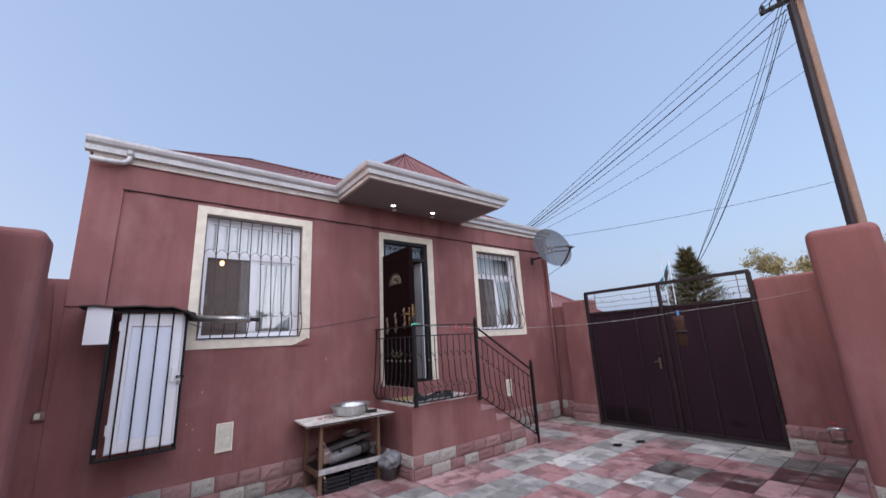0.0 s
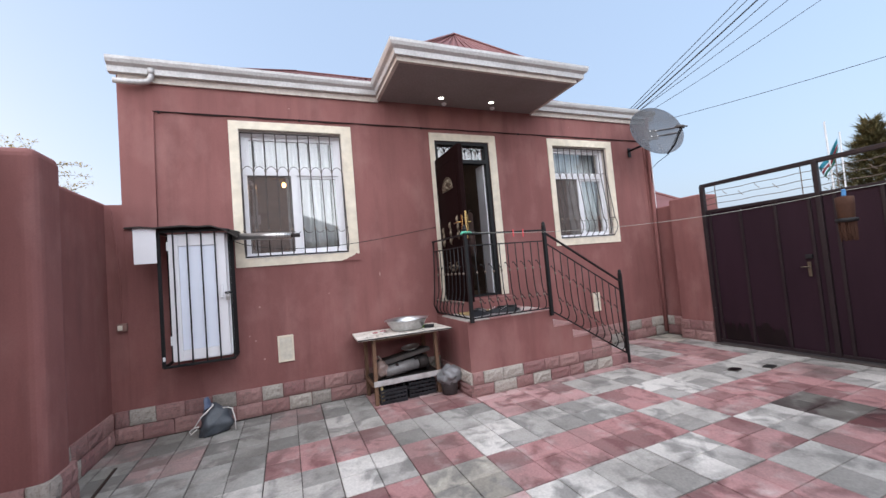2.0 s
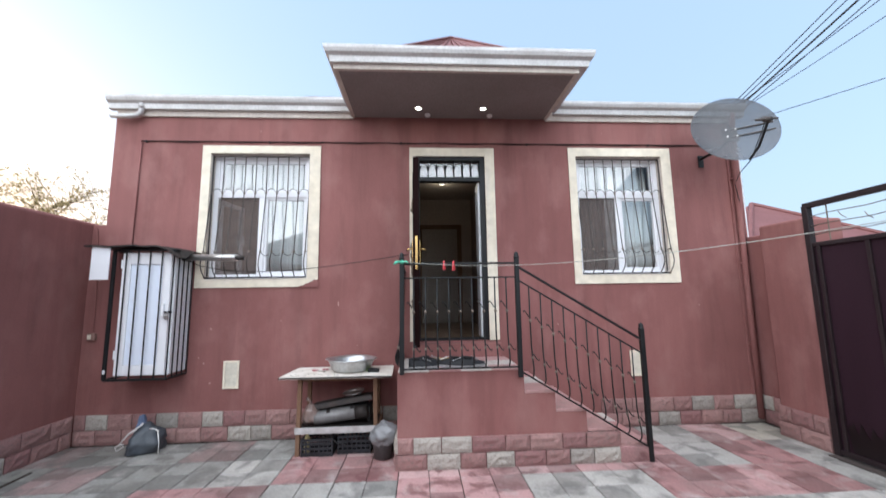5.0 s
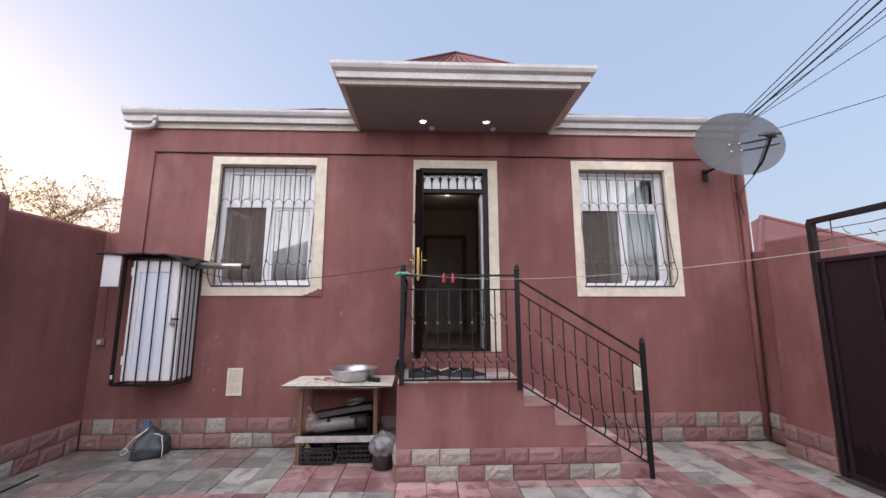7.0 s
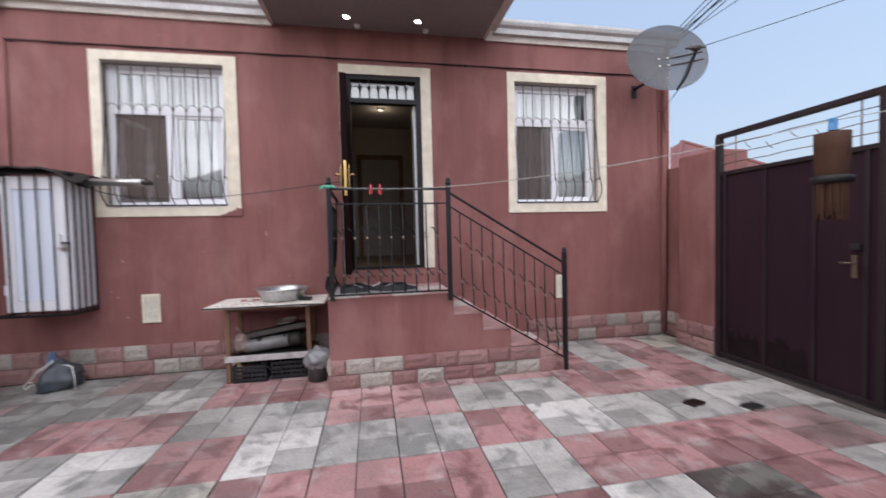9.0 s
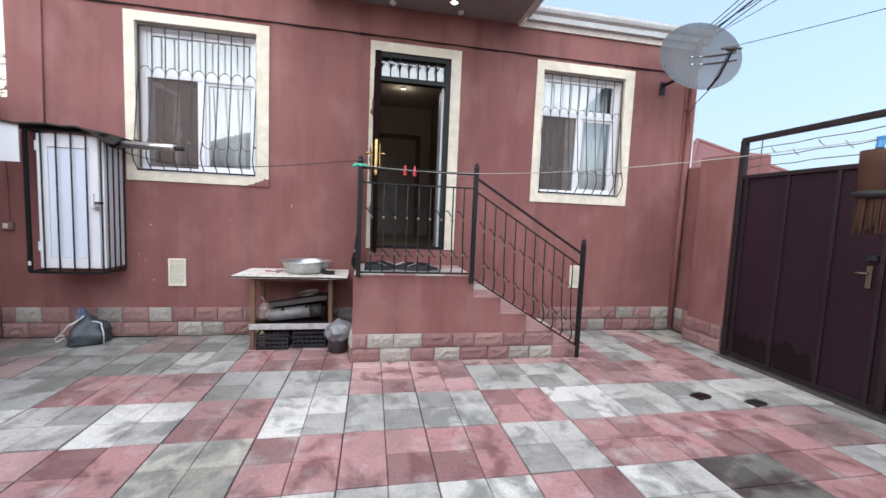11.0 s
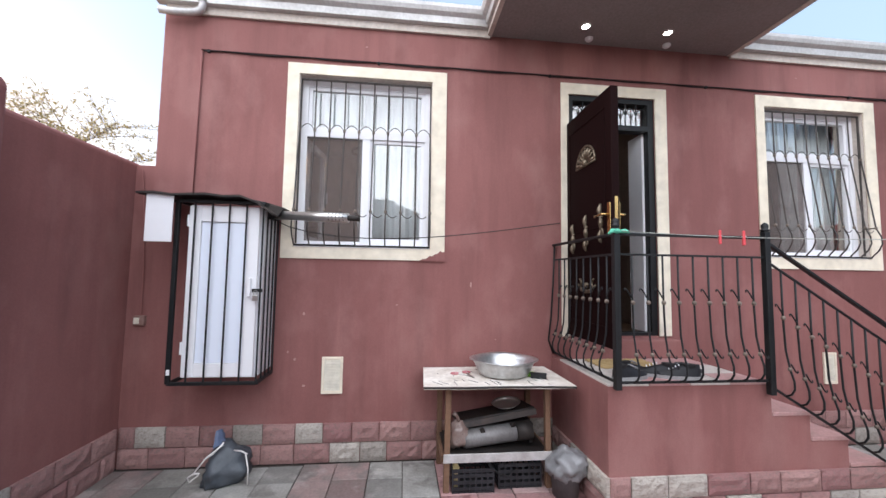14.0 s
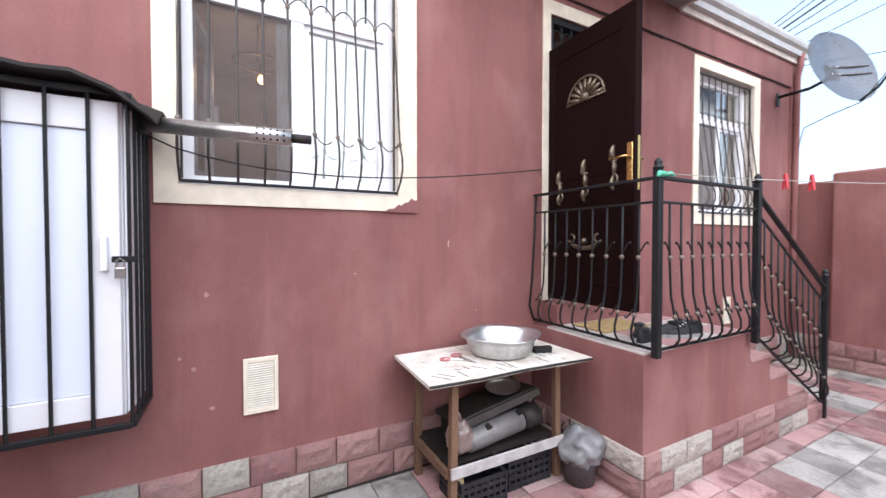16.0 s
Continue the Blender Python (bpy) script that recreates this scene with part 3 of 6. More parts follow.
# pale chips where the plaster has been knocked
bm = bmesh.new()
chip = random.Random(17)
for x, z, w, h in ((3.273, 1.485, 0.008, 0.028), (1.78, 0.84, 0.012, 0.012), (1.84, 1.22, 0.012, 0.014), (1.72, 0.90, 0.01, 0.01), (1.86, 0.62, 0.013, 0.013), (2.62, 1.30, 0.008, 0.008), (3.5, 1.0, 0.007, 0.007), (5.9, 1.2, 0.008, 0.01), (6.6, 3.62, 0.01, 0.006), (7.7, 1.4, 0.007, 0.008), (2.3, 3.60, 0.012, 0.006)):
    y = (FRIEZE if z > 3.47 else FACE) - 0.0015
    bm.faces.new([bm.verts.new((x + w * math.cos(k * math.tau / 9) * chip.uniform(0.6, 1.2), y, z + h * math.sin(k * math.tau / 9) * chip.uniform(0.6, 1.2))) for k in range(9)])
structure("trim_plaster_chips", bm, surface("bare_plaster", (0.42, 0.25, 0.23), (0.34, 0.19, 0.175), 0.9), "pale chips in the stucco", "plaster")


def window(name, w, split, open_angle, label):
    x0, x1, z0, z1 = w
    root = thing(name, (x0, 5.5, z0), label, "window", kind="structure")
    y0, y1, fw = 5.51, 5.58, 0.06
    bm = box(x0 + 0.0005, x0 + 0.006, FACE + 0.001, 5.70, z0, z1)
    box(x1 - 0.006, x1 - 0.0005, FACE + 0.001, 5.70, z0, z1, bm)
    box(x0 + 0.006, x1 - 0.006, FACE + 0.001, 5.70, z1 - 0.006, z1 - 0.0005, bm)
    part("reveal", bm, FASCIA, root, "dirty cream window reveal")
    top = z0 + (z1 - z0) * 0.655
    bm = box(x0, x0 + fw, y0, y1, z0, z1)
    box(x1 - fw, x1, y0, y1, z0, z1, bm)
    box(x0 + fw, x1 - fw, y0, y1, z1 - fw, z1, bm)
    box(x0 + fw, x1 - fw, y0, y1, z0, z0 + fw, bm)
    box(x0 + fw, x1 - fw, y0 - 0.004, y1 - 0.004, top, top + 0.07, bm)
    box(split - 0.035, split + 0.035, y0, y1, z0 + fw, top, bm)
    part("window_frame", bm, PVC, root)
    part("window_sill", box(x0 - 0.0, x1, FACE + 0.01, y0 - 0.002, z0 + 0.001, z0 + 0.018), PVC, root)
    for a, b, c, d in ((x0 + fw, x1 - fw, top + 0.07, z1 - fw), (split + 0.035, x1 - fw, z0 + fw, top)):
        pane = part("pane", box(a + 0.03, b - 0.03, 5.545, 5.551, c + 0.03, d - 0.03), GLASS, root)
        pane.visible_shadow = False
        bead = box(a + 0.001, a + 0.032, 5.526, 5.572, c + 0.001, d - 0.001)
        box(b - 0.032, b - 0.001, 5.526, 5.572, c + 0.001, d - 0.001, bead)
        box(a + 0.032, b - 0.032, 5.526, 5.572, c + 0.001, c + 0.032, bead)
        box(a + 0.032, b - 0.032, 5.526, 5.572, d - 0.032, d - 0.001, bead)
        part("glazing_bead", bead, PVC, root)
    part("insect_screen", box(x0 + fw + 0.001, split - 0.036, 5.527, 5.529, z0 + fw + 0.001, top - 0.001), SCREEN, root, "fine grey insect screen over the open half").visible_shadow = False
    # the casement, opened into the room on its outer hinge
    sw, sh = split - 0.035 - x0 - fw, top - z0 - fw
    m = pose(x0 + fw, 5.59, z0 + fw, 0, 0, open_angle)
    bm = bmesh.new()
    for a, b, c, d in ((0.0, 0.055, 0, sh), (sw - 0.055, sw, 0, sh), (0.055, sw - 0.055, 0, 0.055), (0.055, sw - 0.055, sh - 0.055, sh)):
        box(a, b, 0, 0.055, c, d, bm, 0.004, m)
    sash = part("casement", bm, PVC, root, "white casement standing open inward")
    pane = part("pane", box(0.056, sw - 0.056, 0.025, 0.031, 0.056, sh - 0.056, turn=m), GLASS, sash)
    pane.visible_shadow = False
    part("handle", box(sw - 0.035, sw - 0.02, -0.03, 0.0, sh * 0.45, sh * 0.45 + 0.12, bevel=0.004, turn=m), PVC, sash)
    return root


window("window_1", WIN1, 2.31, 82, "white plastic window with one casement open")
window("window_2", WIN2, 6.80, 86, "white plastic window with one casement open")


def curtain(x0, x1, z0, z1, y, waves, label, cloth=None):
    bm = bmesh.new()
    n = int(waves * 10)
    rows = []
    for z, amp in ((z1, 0.6), ((z0 + z1) / 2, 1.0), (z0, 1.15)):
        row = []
        for i in range(n + 1):
            u = i / n
            row.append(bm.verts.new((x0 + (x1 - x0) * u, y + 0.03 * amp * math.sin(u * waves * math.tau + 0.7 * math.sin(u * 9)) + 0.012 * math.sin(u * 31), z)))
        rows.append(row)
    for a, b in zip(rows, rows[1:]):
        for i in range(n):
            bm.faces.new((a[i], b[i], b[i + 1], a[i + 1]))
    r = bmesh.ops.extrude_face_region(bm, geom=bm.faces[:])
    bmesh.ops.translate(bm, verts=[v for v in r["geom"] if isinstance(v, bmesh.types.BMVert)], vec=(0, 0.002, 0))
    root = thing("curtain", (x0, y, z0), label, "curtain", "window curtains")
    part("cloth", bm, cloth or CURTAIN, root, smooth=True)
    part("curtain_rod", tube([(x0 - 0.03, y, z1 + 0.015), (x1 + 0.03, y, z1 + 0.015)], 0.012), STEEL, root)
    return root


curtain(2.215, 2.98, 1.6, 3.48, 5.79, 8, "white sheer curtain hanging in soft folds behind glass")
curtain(1.70, 2.27, 2.93, 3.48, 5.72, 5, "short gathered end of white sheer curtain")
curtain(6.74, 7.34, 1.6, 3.48, 5.745, 6, "white sheer curtain hanging in soft folds behind glass")
curtain(6.2, 6.73, 2.93, 3.48, 5.73, 5, "short gathered end of white sheer curtain")
curtain(6.16, 6.82, 1.55, 3.44, 5.98, 6, "taupe inner curtain hanging behind the open casement", TAUPE)


def grille(w, count, label):
    """A wrought window grille that bellies outward at its foot."""
    x0, x1, z0, z1 = w[0] + 0.01, w[1] - 0.01, w[2] + 0.015, w[3] - 0.03
    root = thing("window_grille", (x0, FACE - 0.02, z0), label, "grille", "window grilles")
    mid, low = z0 + (z1 - z0) * 0.69, z0 + (z1 - z0) * 0.20
    out = lambda z: (0.0 if z > mid else 0.085 * ((mid - z) / (mid - low)) ** 1.2)
    belly = lambda x: [(x, 5.45, z1), (x, 5.445, mid), (x, 5.445 - 0.05, (mid + low) / 2), (x, 5.445 - 0.095, low), (x, 5.445 - 0.135, low - 0.09), (x, 5.445 - 0.14, low - 0.16), (x, 5.445 - 0.11, z0 + 0.07), (x, 5.445 - 0.06, z0 + 0.02), (x, 5.40, z0)]
    xs = [x0 + (x1 - x0) * i / (count - 1) for i in range(count)]
    for i, x in enumerate(xs):
        bar = part("bar", tube(belly(x), 0.0065, n=6), GREY_IRON, root, smooth=True)
        part("collar", ball((x, 5.445, mid), 0.014, squash=1.2), COLLAR, bar, smooth=True)
        part("collar", ball((x, 5.35, low), 0.014, squash=1.2), COLLAR, bar, smooth=True)
    for a, b in zip(xs, xs[1:]):
        arc = [(a + (b - a) * u / 8, 5.445, mid + 0.055 * math.sin(math.pi * u / 8)) for u in range(9)]
        part("scroll", tube(arc, 0.004, n=5), GREY_IRON, root, smooth=True)
        arc = [(a + (b - a) * 0.75 * u / 8, 5.35, low - 0.05 * math.sin(math.pi * u / 10)) for u in range(9)]
        part("scroll", tube(arc, 0.004, n=5), GREY_IRON, root, smooth=True)
    part("top_rail", square_bar((x0, 5.45, z1), (x1, 5.45, z1), 0.014), GREY_IRON, root)
    part("bottom_rail", square_bar((x0, 5.40, z0), (x1, 5.40, z0), 0.016), BLACK_IRON, root)
    for x in (x0, x1):
        part("side_rail", square_bar((x, 5.455, z0 + 0.02), (x, 5.455, z1), 0.014), GREY_IRON, root)
        part("stay", tube([(x, 5.46, low), (x, 5.35, low)], 0.006, n=6), GREY_IRON, root)
    return root


grille(WIN1, 10, "grey wrought iron window grille with bellied foot")
grille(WIN2, 10, "grey wrought iron window grille with bellied foot")

# ---- entrance door ----
dx0, dx1, dz0, dz1 = DOORWAY
TRANSOM = 2.985
frame_door = thing("door_1", (dx0, FACE, dz0), "dark steel entrance door standing open outward", "door", kind="structure")
bm = box(dx0 + 0.001, dx0 + 0.05, 5.43, 5.53, dz0 + 0.001, dz1 - 0.001)
box(dx1 - 0.06, dx1 - 0.001, 5.43, 5.53, dz0 + 0.001, dz1 - 0.001, bm)
box(dx0 + 0.05, dx1 - 0.06, 5.43, 5.53, dz1 - 0.05, dz1 - 0.001, bm)
box(dx0 + 0.05, dx1 - 0.06, 5.43, 5.53, TRANSOM, TRANSOM + 0.05, bm)
box(dx0 + 0.05, dx1 - 0.06, 5.43, 5.53, dz0 + 0.001, dz0 + 0.03, bm)
part("door_frame", bm, BLACK_IRON, frame_door)
part("inner_lining", box(dx1 - 0.085, dx1 - 0.0605, 5.50, 5.72, dz0 + 0.031, TRANSOM), PVC, frame_door, "white inner door lining")
tp = part("pane", box(dx0 + 0.05, dx1 - 0.06, 5.49, 5.496, TRANSOM + 0.05, dz1 - 0.05), GLASS, frame_door)
tp.visible_shadow = False
tw = (dx1 - 0.06 - dx0 - 0.05) / 7
for i in range(8):
    x = dx0 + 0.05 + tw * i
    part("bar", tube([(x, 5.45, TRANSOM + 0.05), (x, 5.45, dz1 - 0.05)], 0.007, n=6), BLACK_IRON, frame_door)
    if i < 7:
        part("scroll", tube([(x + tw * (0.5 - 0.42 * math.cos(math.pi * u / 8)), 5.45, dz1 - 0.15 + 0.06 * math.sin(math.pi * u / 8)) for u in range(9)], 0.006, n=5), BLACK_IRON, frame_door, smooth=True)
LX0, LX1, LY0, LY1, LZ0, LZ1 = 4.17, 4.232, 4.645, 5.425, 1.05, 3.0
leaf = part("door_leaf", box(LX0, LX1, LY0, LY1, LZ0, LZ1, bevel=0.006), DOOR_SKIN, frame_door, "dark brown leather-look leaf")
for u0, u1, z0, z1 in ((0.09, 0.69, 1.20, 1.86), (0.09, 0.69, 1.95, 2.86)):
    bm = bmesh.new()
    for a, b in (((u0, z0), (u1, z0)), ((u1, z0), (u1, z1)), ((u1, z1), (u0, z1)), ((u0, z1), (u0, z0))):
        tube([(LX0 - 0.001, LY0 + a[0], a[1]), (LX0 - 0.001, LY0 + b[0], b[1])], 0.005, bm, 6)
    part("panel_moulding", bm, DOOR_SKIN, leaf)
bm = bmesh.new()
fc, fz = LY0 + 0.39, 2.50
for k in range(9):
    a = math.pi * (k + 0.5) / 9
    tube([(LX0 - 0.004, fc + 0.05 * math.cos(a), fz + 0.05 * math.sin(a)), (LX0 - 0.008, fc + 0.10 * math.cos(a), fz + 0.10 * math.sin(a)), (LX0 - 0.004, fc + 0.145 * math.cos(a), fz + 0.145 * math.sin(a))], [0.008, 0.016, 0.012], bm, 6)
tube([(LX0 - 0.005, fc + 0.16 * math.cos(math.pi * k / 12), fz + 0.16 * math.sin(math.pi * k / 12)) for k in range(13)], 0.009, bm, 6)
tube([(LX0 - 0.005, fc - 0.17, fz), (LX0 - 0.005, fc + 0.17, fz)], 0.009, bm, 6)
ball((LX0 - 0.004, fc, fz + 0.02), 0.035, bm)
part("fan_ornament", bm, OLD_BRASS, leaf, "aged brass fan ornament", True)


def scroll_ornament(y, z, h, leaf_ob):
    bm = bmesh.new()
    pts = [(LX0 - 0.006, y + 0.010 * math.sin(u * math.tau * 1.5 / 20), z + h * (u / 20 - 0.5)) for u in range(21)]
    tube(pts, [0.008 + 0.02 * abs(math.sin(u * math.pi * 3 / 20)) for u in range(21)], bm, 6, 0.6)
    for s in (-1, 1):
        tube([(LX0 - 0.006, y + s * 0.03 * math.sin(u * 0.5), z + s * h * 0.25 + 0.035 * math.cos(u * 0.5)) for u in range(9)], 0.008, bm, 6)
    part("scroll_ornament", bm, OLD_BRASS, leaf_ob, "aged brass scroll ornament", True)


scroll_ornament(LY0 + 0.15, 1.98, 0.30, leaf)
scroll_ornament(LY0 + 0.39, 1.93, 0.30, leaf)
scroll_ornament(LY0 + 0.63, 1.90, 0.26, leaf)
bm = bmesh.new()
tube([(LX0 - 0.006, LY0 + 0.39 + 0.12 * math.cos(math.pi + math.pi * u / 14), 1.50 + 0.05 * math.sin(math.pi + math.pi * u / 14)) for u in range(15)], [0.006 + 0.012 * math.sin(math.pi * u / 14) for u in range(15)], bm, 6)
for s in (-1, 1):
    tube([(LX0 - 0.006, LY0 + 0.39 + s * (0.12 - 0.03 * math.sin(u * 0.6)), 1.52 + 0.03 * math.cos(u * 0.6)) for u in range(8)], 0.008, bm, 6)
ball((LX0 - 0.006, LY0 + 0.39, 1.50), 0.025, bm)
part("scroll_ornament", bm, OLD_BRASS, leaf, "aged brass scroll ornament", True)
part("lock_plate", box(LX0 - 0.010, LX0 - 0.001, LY0 + 0.012, LY0 + 0.052, 1.87, 2.12, bevel=0.003), BRASS, leaf, "polished brass lock plate")
part("lock_plate", box(LX1 + 0.001, LX1 + 0.010, LY0 + 0.012, LY0 + 0.052, 1.87, 2.12, bevel=0.003), BRASS, leaf, "polished brass lock plate")
part("lock_edge", box(LX0 + 0.02, LX0 + 0.045, LY0 - 0.004, LY0 - 0.001, 1.82, 2.16), BRASS, leaf, "brass lock edge plate")
for x, s in ((LX0 - 0.010, -1), (LX1 + 0.010, 1)):
    part("handle", tube([(x, LY0 + 0.03, 2.03), (x + s * 0.045, LY0 + 0.03, 2.03), (x + s * 0.05, LY0 + 0.05, 2.03), (x + s * 0.05, LY0 + 0.14, 2.025)], 0.009, n=8), BRASS, leaf, "brass lever handle", True)
# hall behind the door
hd = thing("inner_door", (4.35, 8.78, 1.03), "closed brown panelled door at the end of the hall", "door")
part("leaf", box(4.28, 5.02, 8.755, 8.795, 1.035, 2.98, bevel=0.004), INNER_DOOR, hd)
for z0, z1 in ((1.2, 1.8), (1.95, 2.85)):
    part("panel", box(4.4, 4.9, 8.745, 8.757, z0, z1, bevel=0.004), INNER_DOOR, hd)
bm = box(4.19, 4.278, 8.74, 8.799, 1.031, 3.07)
box(5.022, 5.11, 8.74, 8.799, 1.031, 3.07, bm)
box(4.278, 5.022, 8.74, 8.799, 2.985, 3.07, bm)
part("casing", bm, WOOD, hd)
part("handle", tube([(4.36, 8.755, 1.98), (4.36, 8.71, 1.98), (4.47, 8.70, 1.98)], 0.009), BRASS, hd)
coat = thing("hanging_coat", (5.2, 6.7, 1.6), "pale coat hanging on the hall wall", "coat")
bm = bmesh.new()
rows = []
for z, w, d in ((2.45, 0.03, 0.03), (2.40, 0.13, 0.06), (2.2, 0.15, 0.09), (1.95, 0.17, 0.10), (1.66, 0.19, 0.10)):
    rows.append([bm.verts.new((5.318 - d * (0.55 + 0.45 * math.cos(k * math.tau / 14 + math.pi)) * (1 + 0.18 * math.sin(5 * k)), 6.7 + w * math.sin(k * math.tau / 14), z)) for k in range(14)])
for a, b in zip(rows, rows[1:]):
    for k in range(14):
        bm.faces.new((a[k], b[k], b[(k + 1) % 14], a[(k + 1) % 14]))
bm.faces.new(rows[0])
bm.faces.new(rows[-1][::-1])
part("cloth", bm, surface("pale_pink_cloth", (0.5, 0.36, 0.34), (0.36, 0.25, 0.24), 0.9, grain=80, patch=6), coat, smooth=True)
part("hook", tube([(5.324, 6.7, 2.5), (5.29, 6.7, 2.49), (5.28, 6.7, 2.455)], 0.006), STEEL, coat)
hl = thing("hall_lamp", (4.65, 7.6, 3.6), "small lit ceiling lamp in the hall", "lamp")
part("rim", lathe([(0.0, 0.0), (0.06, 0.0), (0.065, -0.02), (0.05, -0.022)], (4.65, 7.6, 3.619)), PVC, hl, smooth=True)
part("bulb", lathe([(0.0, -0.015), (0.04, -0.018), (0.03, -0.026), (0.0, -0.03)], (4.65, 7.6, 3.617), 16), glow_material("lamp_glow", (1.0, 0.85, 0.65), 0.3), hl, smooth=True)

# ---- lamps under the canopy ----
SPOT = glow_material("downlight_glow", (1.0, 0.95, 0.82), 5.0)
dl = thing("downlight", (4.235, 5.14, 3.795), "lit round recessed downlight in the canopy", "lamp", "canopy downlights")
part("rim", lathe([(0.036, -0.001), (0.036, -0.008), (0.048, -0.008), (0.052, -0.001)], (4.235, 5.14, 3.795), 24), STEEL, dl, smooth=True)
part("lens", lathe([(0.0, -0.007), (0.034, -0.005), (0.036, -0.001)], (4.235, 5.14, 3.795), 20), SPOT, dl, smooth=True)
copy_thing(dl, pose(5.01, 5.13, 3.795))
sl = thing("small_ceiling_lamp", (4.345, 5.30, 3.795), "small unlit white ceiling lamp", "lamp", "small canopy lamps")
part("body", lathe([(0.0, -0.03), (0.025, -0.028), (0.036, -0.015), (0.036, 0.0)], (4.345, 5.30, 3.794), 20), PVC, sl, smooth=True)
copy_thing(sl, pose(5.12, 5.30, 3.795))

# lamp in the front room
ch = thing("chandelier", (2.17, 7.3, 3.6), "lit ring chandelier with warm bulbs", "lamp")
part("rod", tube([(2.17, 7.3, 3.619), (2.17, 7.3, 3.24)], 0.01), OLD_BRASS, ch)
part("ring", tube([(2.17 + 0.22 * math.cos(k * math.tau / 32), 7.3 + 0.22 * math.sin(k * math.tau / 32), 3.24) for k in range(33)], 0.014), OLD_BRASS, ch, "aged brass ring", True)
WARM = glow_material("warm_bulb", (1.0, 0.42, 0.12), 6.0)
for k in range(3):
    a = k * math.tau / 3 + 0.4
    part("spoke", tube([(2.17, 7.3, 3.28), (2.17 + 0.22 * math.cos(a), 7.3 + 0.22 * math.sin(a), 3.24)], 0.006, n=6), OLD_BRASS, ch)
part("socket", lathe([(0.016, 0.0), (0.018, -0.1)], (2.2, 7.3, 3.24), 12), OLD_BRASS, ch)
part("bulb", ball((2.2, 7.3, 3.09), 0.035, squash=1.3), WARM, ch, "lit warm bulb", True)
hp = new("hall_light", bpy.data.lights.new("hall_light", "POINT"))
hp.data.energy, hp.data.color, hp.data.shadow_soft_size = 0.3, (1.0, 0.82, 0.62), 0.06
hp.location = (4.65, 7.6, 3.5)
rl = new("room_lamp", bpy.data.lights.new("room_lamp", "POINT"))
rl.data.energy, rl.data.color, rl.data.shadow_soft_size = 1.5, (1.0, 0.66, 0.38), 0.12
rl.location = (2.17, 7.3, 2.97)

# ---- porch railing ----
rail = thing("porch_railing", (PX0, PY, PZ), "black wrought iron railing round the porch and steps", "railing")
P1, P2, P3 = Vector((4.065, 4.425, 0)), Vector((5.165, 4.425, 0)), Vector((6.365, 4.445, 0))


def post(p, z0, z1):
    ob = part("post", square_bar((p.x, p.y, z0), (p.x, p.y, z1), 0.042), BLACK_IRON, rail)
    part("finial", lathe([(0.021, 0.0), (0.03, 0.006), (0.03, 0.014), (0.018, 0.02), (0.023, 0.034), (0.02, 0.05), (0.008, 0.062), (0.0, 0.066)], (p.x, p.y, z1), 16), BLACK_IRON, ob, smooth=True)


post(P1, PZ - 0.02, 1.90)
post(P2, PZ - 0.07, 1.90)
post(P3, 0.0, 1.20)
RT, R2, R0 = 1.855, 1.715, 0.885
WALL_END = Vector((4.045, FACE - 0.002, 0))


def panel(a, b, za, zb, drop, foot, count, out, curls, skip_ends=True):
    """A run of railing from a to b; the top falls from za to zb."""
    out = Vector(out)
    at = lambda u, z=0.0: a.lerp(b, u) + Vector((0, 0, za + (zb - za) * u + z))
    part("handrail", square_bar(at(0), at(1), 0.034, d=0.018), BLACK_IRON, rail)
    part("upper_rail", square_bar(at(0, -drop), at(1, -drop), 0.014), BLACK_IRON, rail)
    part("bottom_rail", square_bar(at(0, -foot), at(1, -foot), 0.016), BLACK_IRON, rail)
    for i in range(count):
        u = (i + (1 if skip_ends else 0.5)) / (count + (1 if skip_ends else 0))
        top, low = at(u, -drop), at(u, -foot)
        h = top.z - low.z
        p = lambda f, o: Vector((top.x, top.y, low.z + h * f)) + out * o
        bar = part("baluster", tube([p(1, 0), p(0.62, 0.002), p(0.36, 0.012), p(0.22, 0.036), p(0.13, 0.062), p(0.07, 0.062), p(0.025, 0.04), p(0.0, 0.0)], 0.0068, n=6), BLACK_IRON, rail, smooth=True)
        part("collar", ball(p(0.62, 0.005), 0.015, squash=1.1), COLLAR, bar, smooth=True)
        part("collar", ball(p(0.22, 0.036), 0.014, squash=1.1), COLLAR, bar, smooth=True)
        if curls:
            w = (b - a).normalized()
            c = p(0.66, 0.008)
            part("scroll", tube([c + w * (-0.012 - 0.05 * math.sin(k * 0.28)) + Vector((0, 0, 0.06 * math.sin(k * 0.4))) for k in range(7)], [0.005] * 6 + [0.002], n=5), BLACK_IRON, bar, smooth=True)
            c = p(0.26, 0.034)
            part("scroll", tube([c + w * (0.012 + 0.05 * math.sin(k * 0.28)) - Vector((0, 0, 0.06 * math.sin(k * 0.4))) for k in range(7)], [0.005] * 6 + [0.002], n=5), BLACK_IRON, bar, smooth=True)


panel(P1, P2, RT, RT, 0.135, RT - R0, 9, (0, -1, 0), True)
panel(P1, WALL_END, RT, RT, 0.135, RT - R0, 8, (-1, 0, 0), True)
panel(P2, P3, RT - 0.03, 1.10, 0.13, 0.98, 10, (0, -1, 0), True)
part("wall_stile", tube([(4.045, 5.405, RT), (4.03, 5.405, 1.5), (4.01, 5.405, 1.2), (3.985, 5.405, 1.0), (4.03, 5.405, R0)], 0.008, n=6), BLACK_IRON, rail, smooth=True)

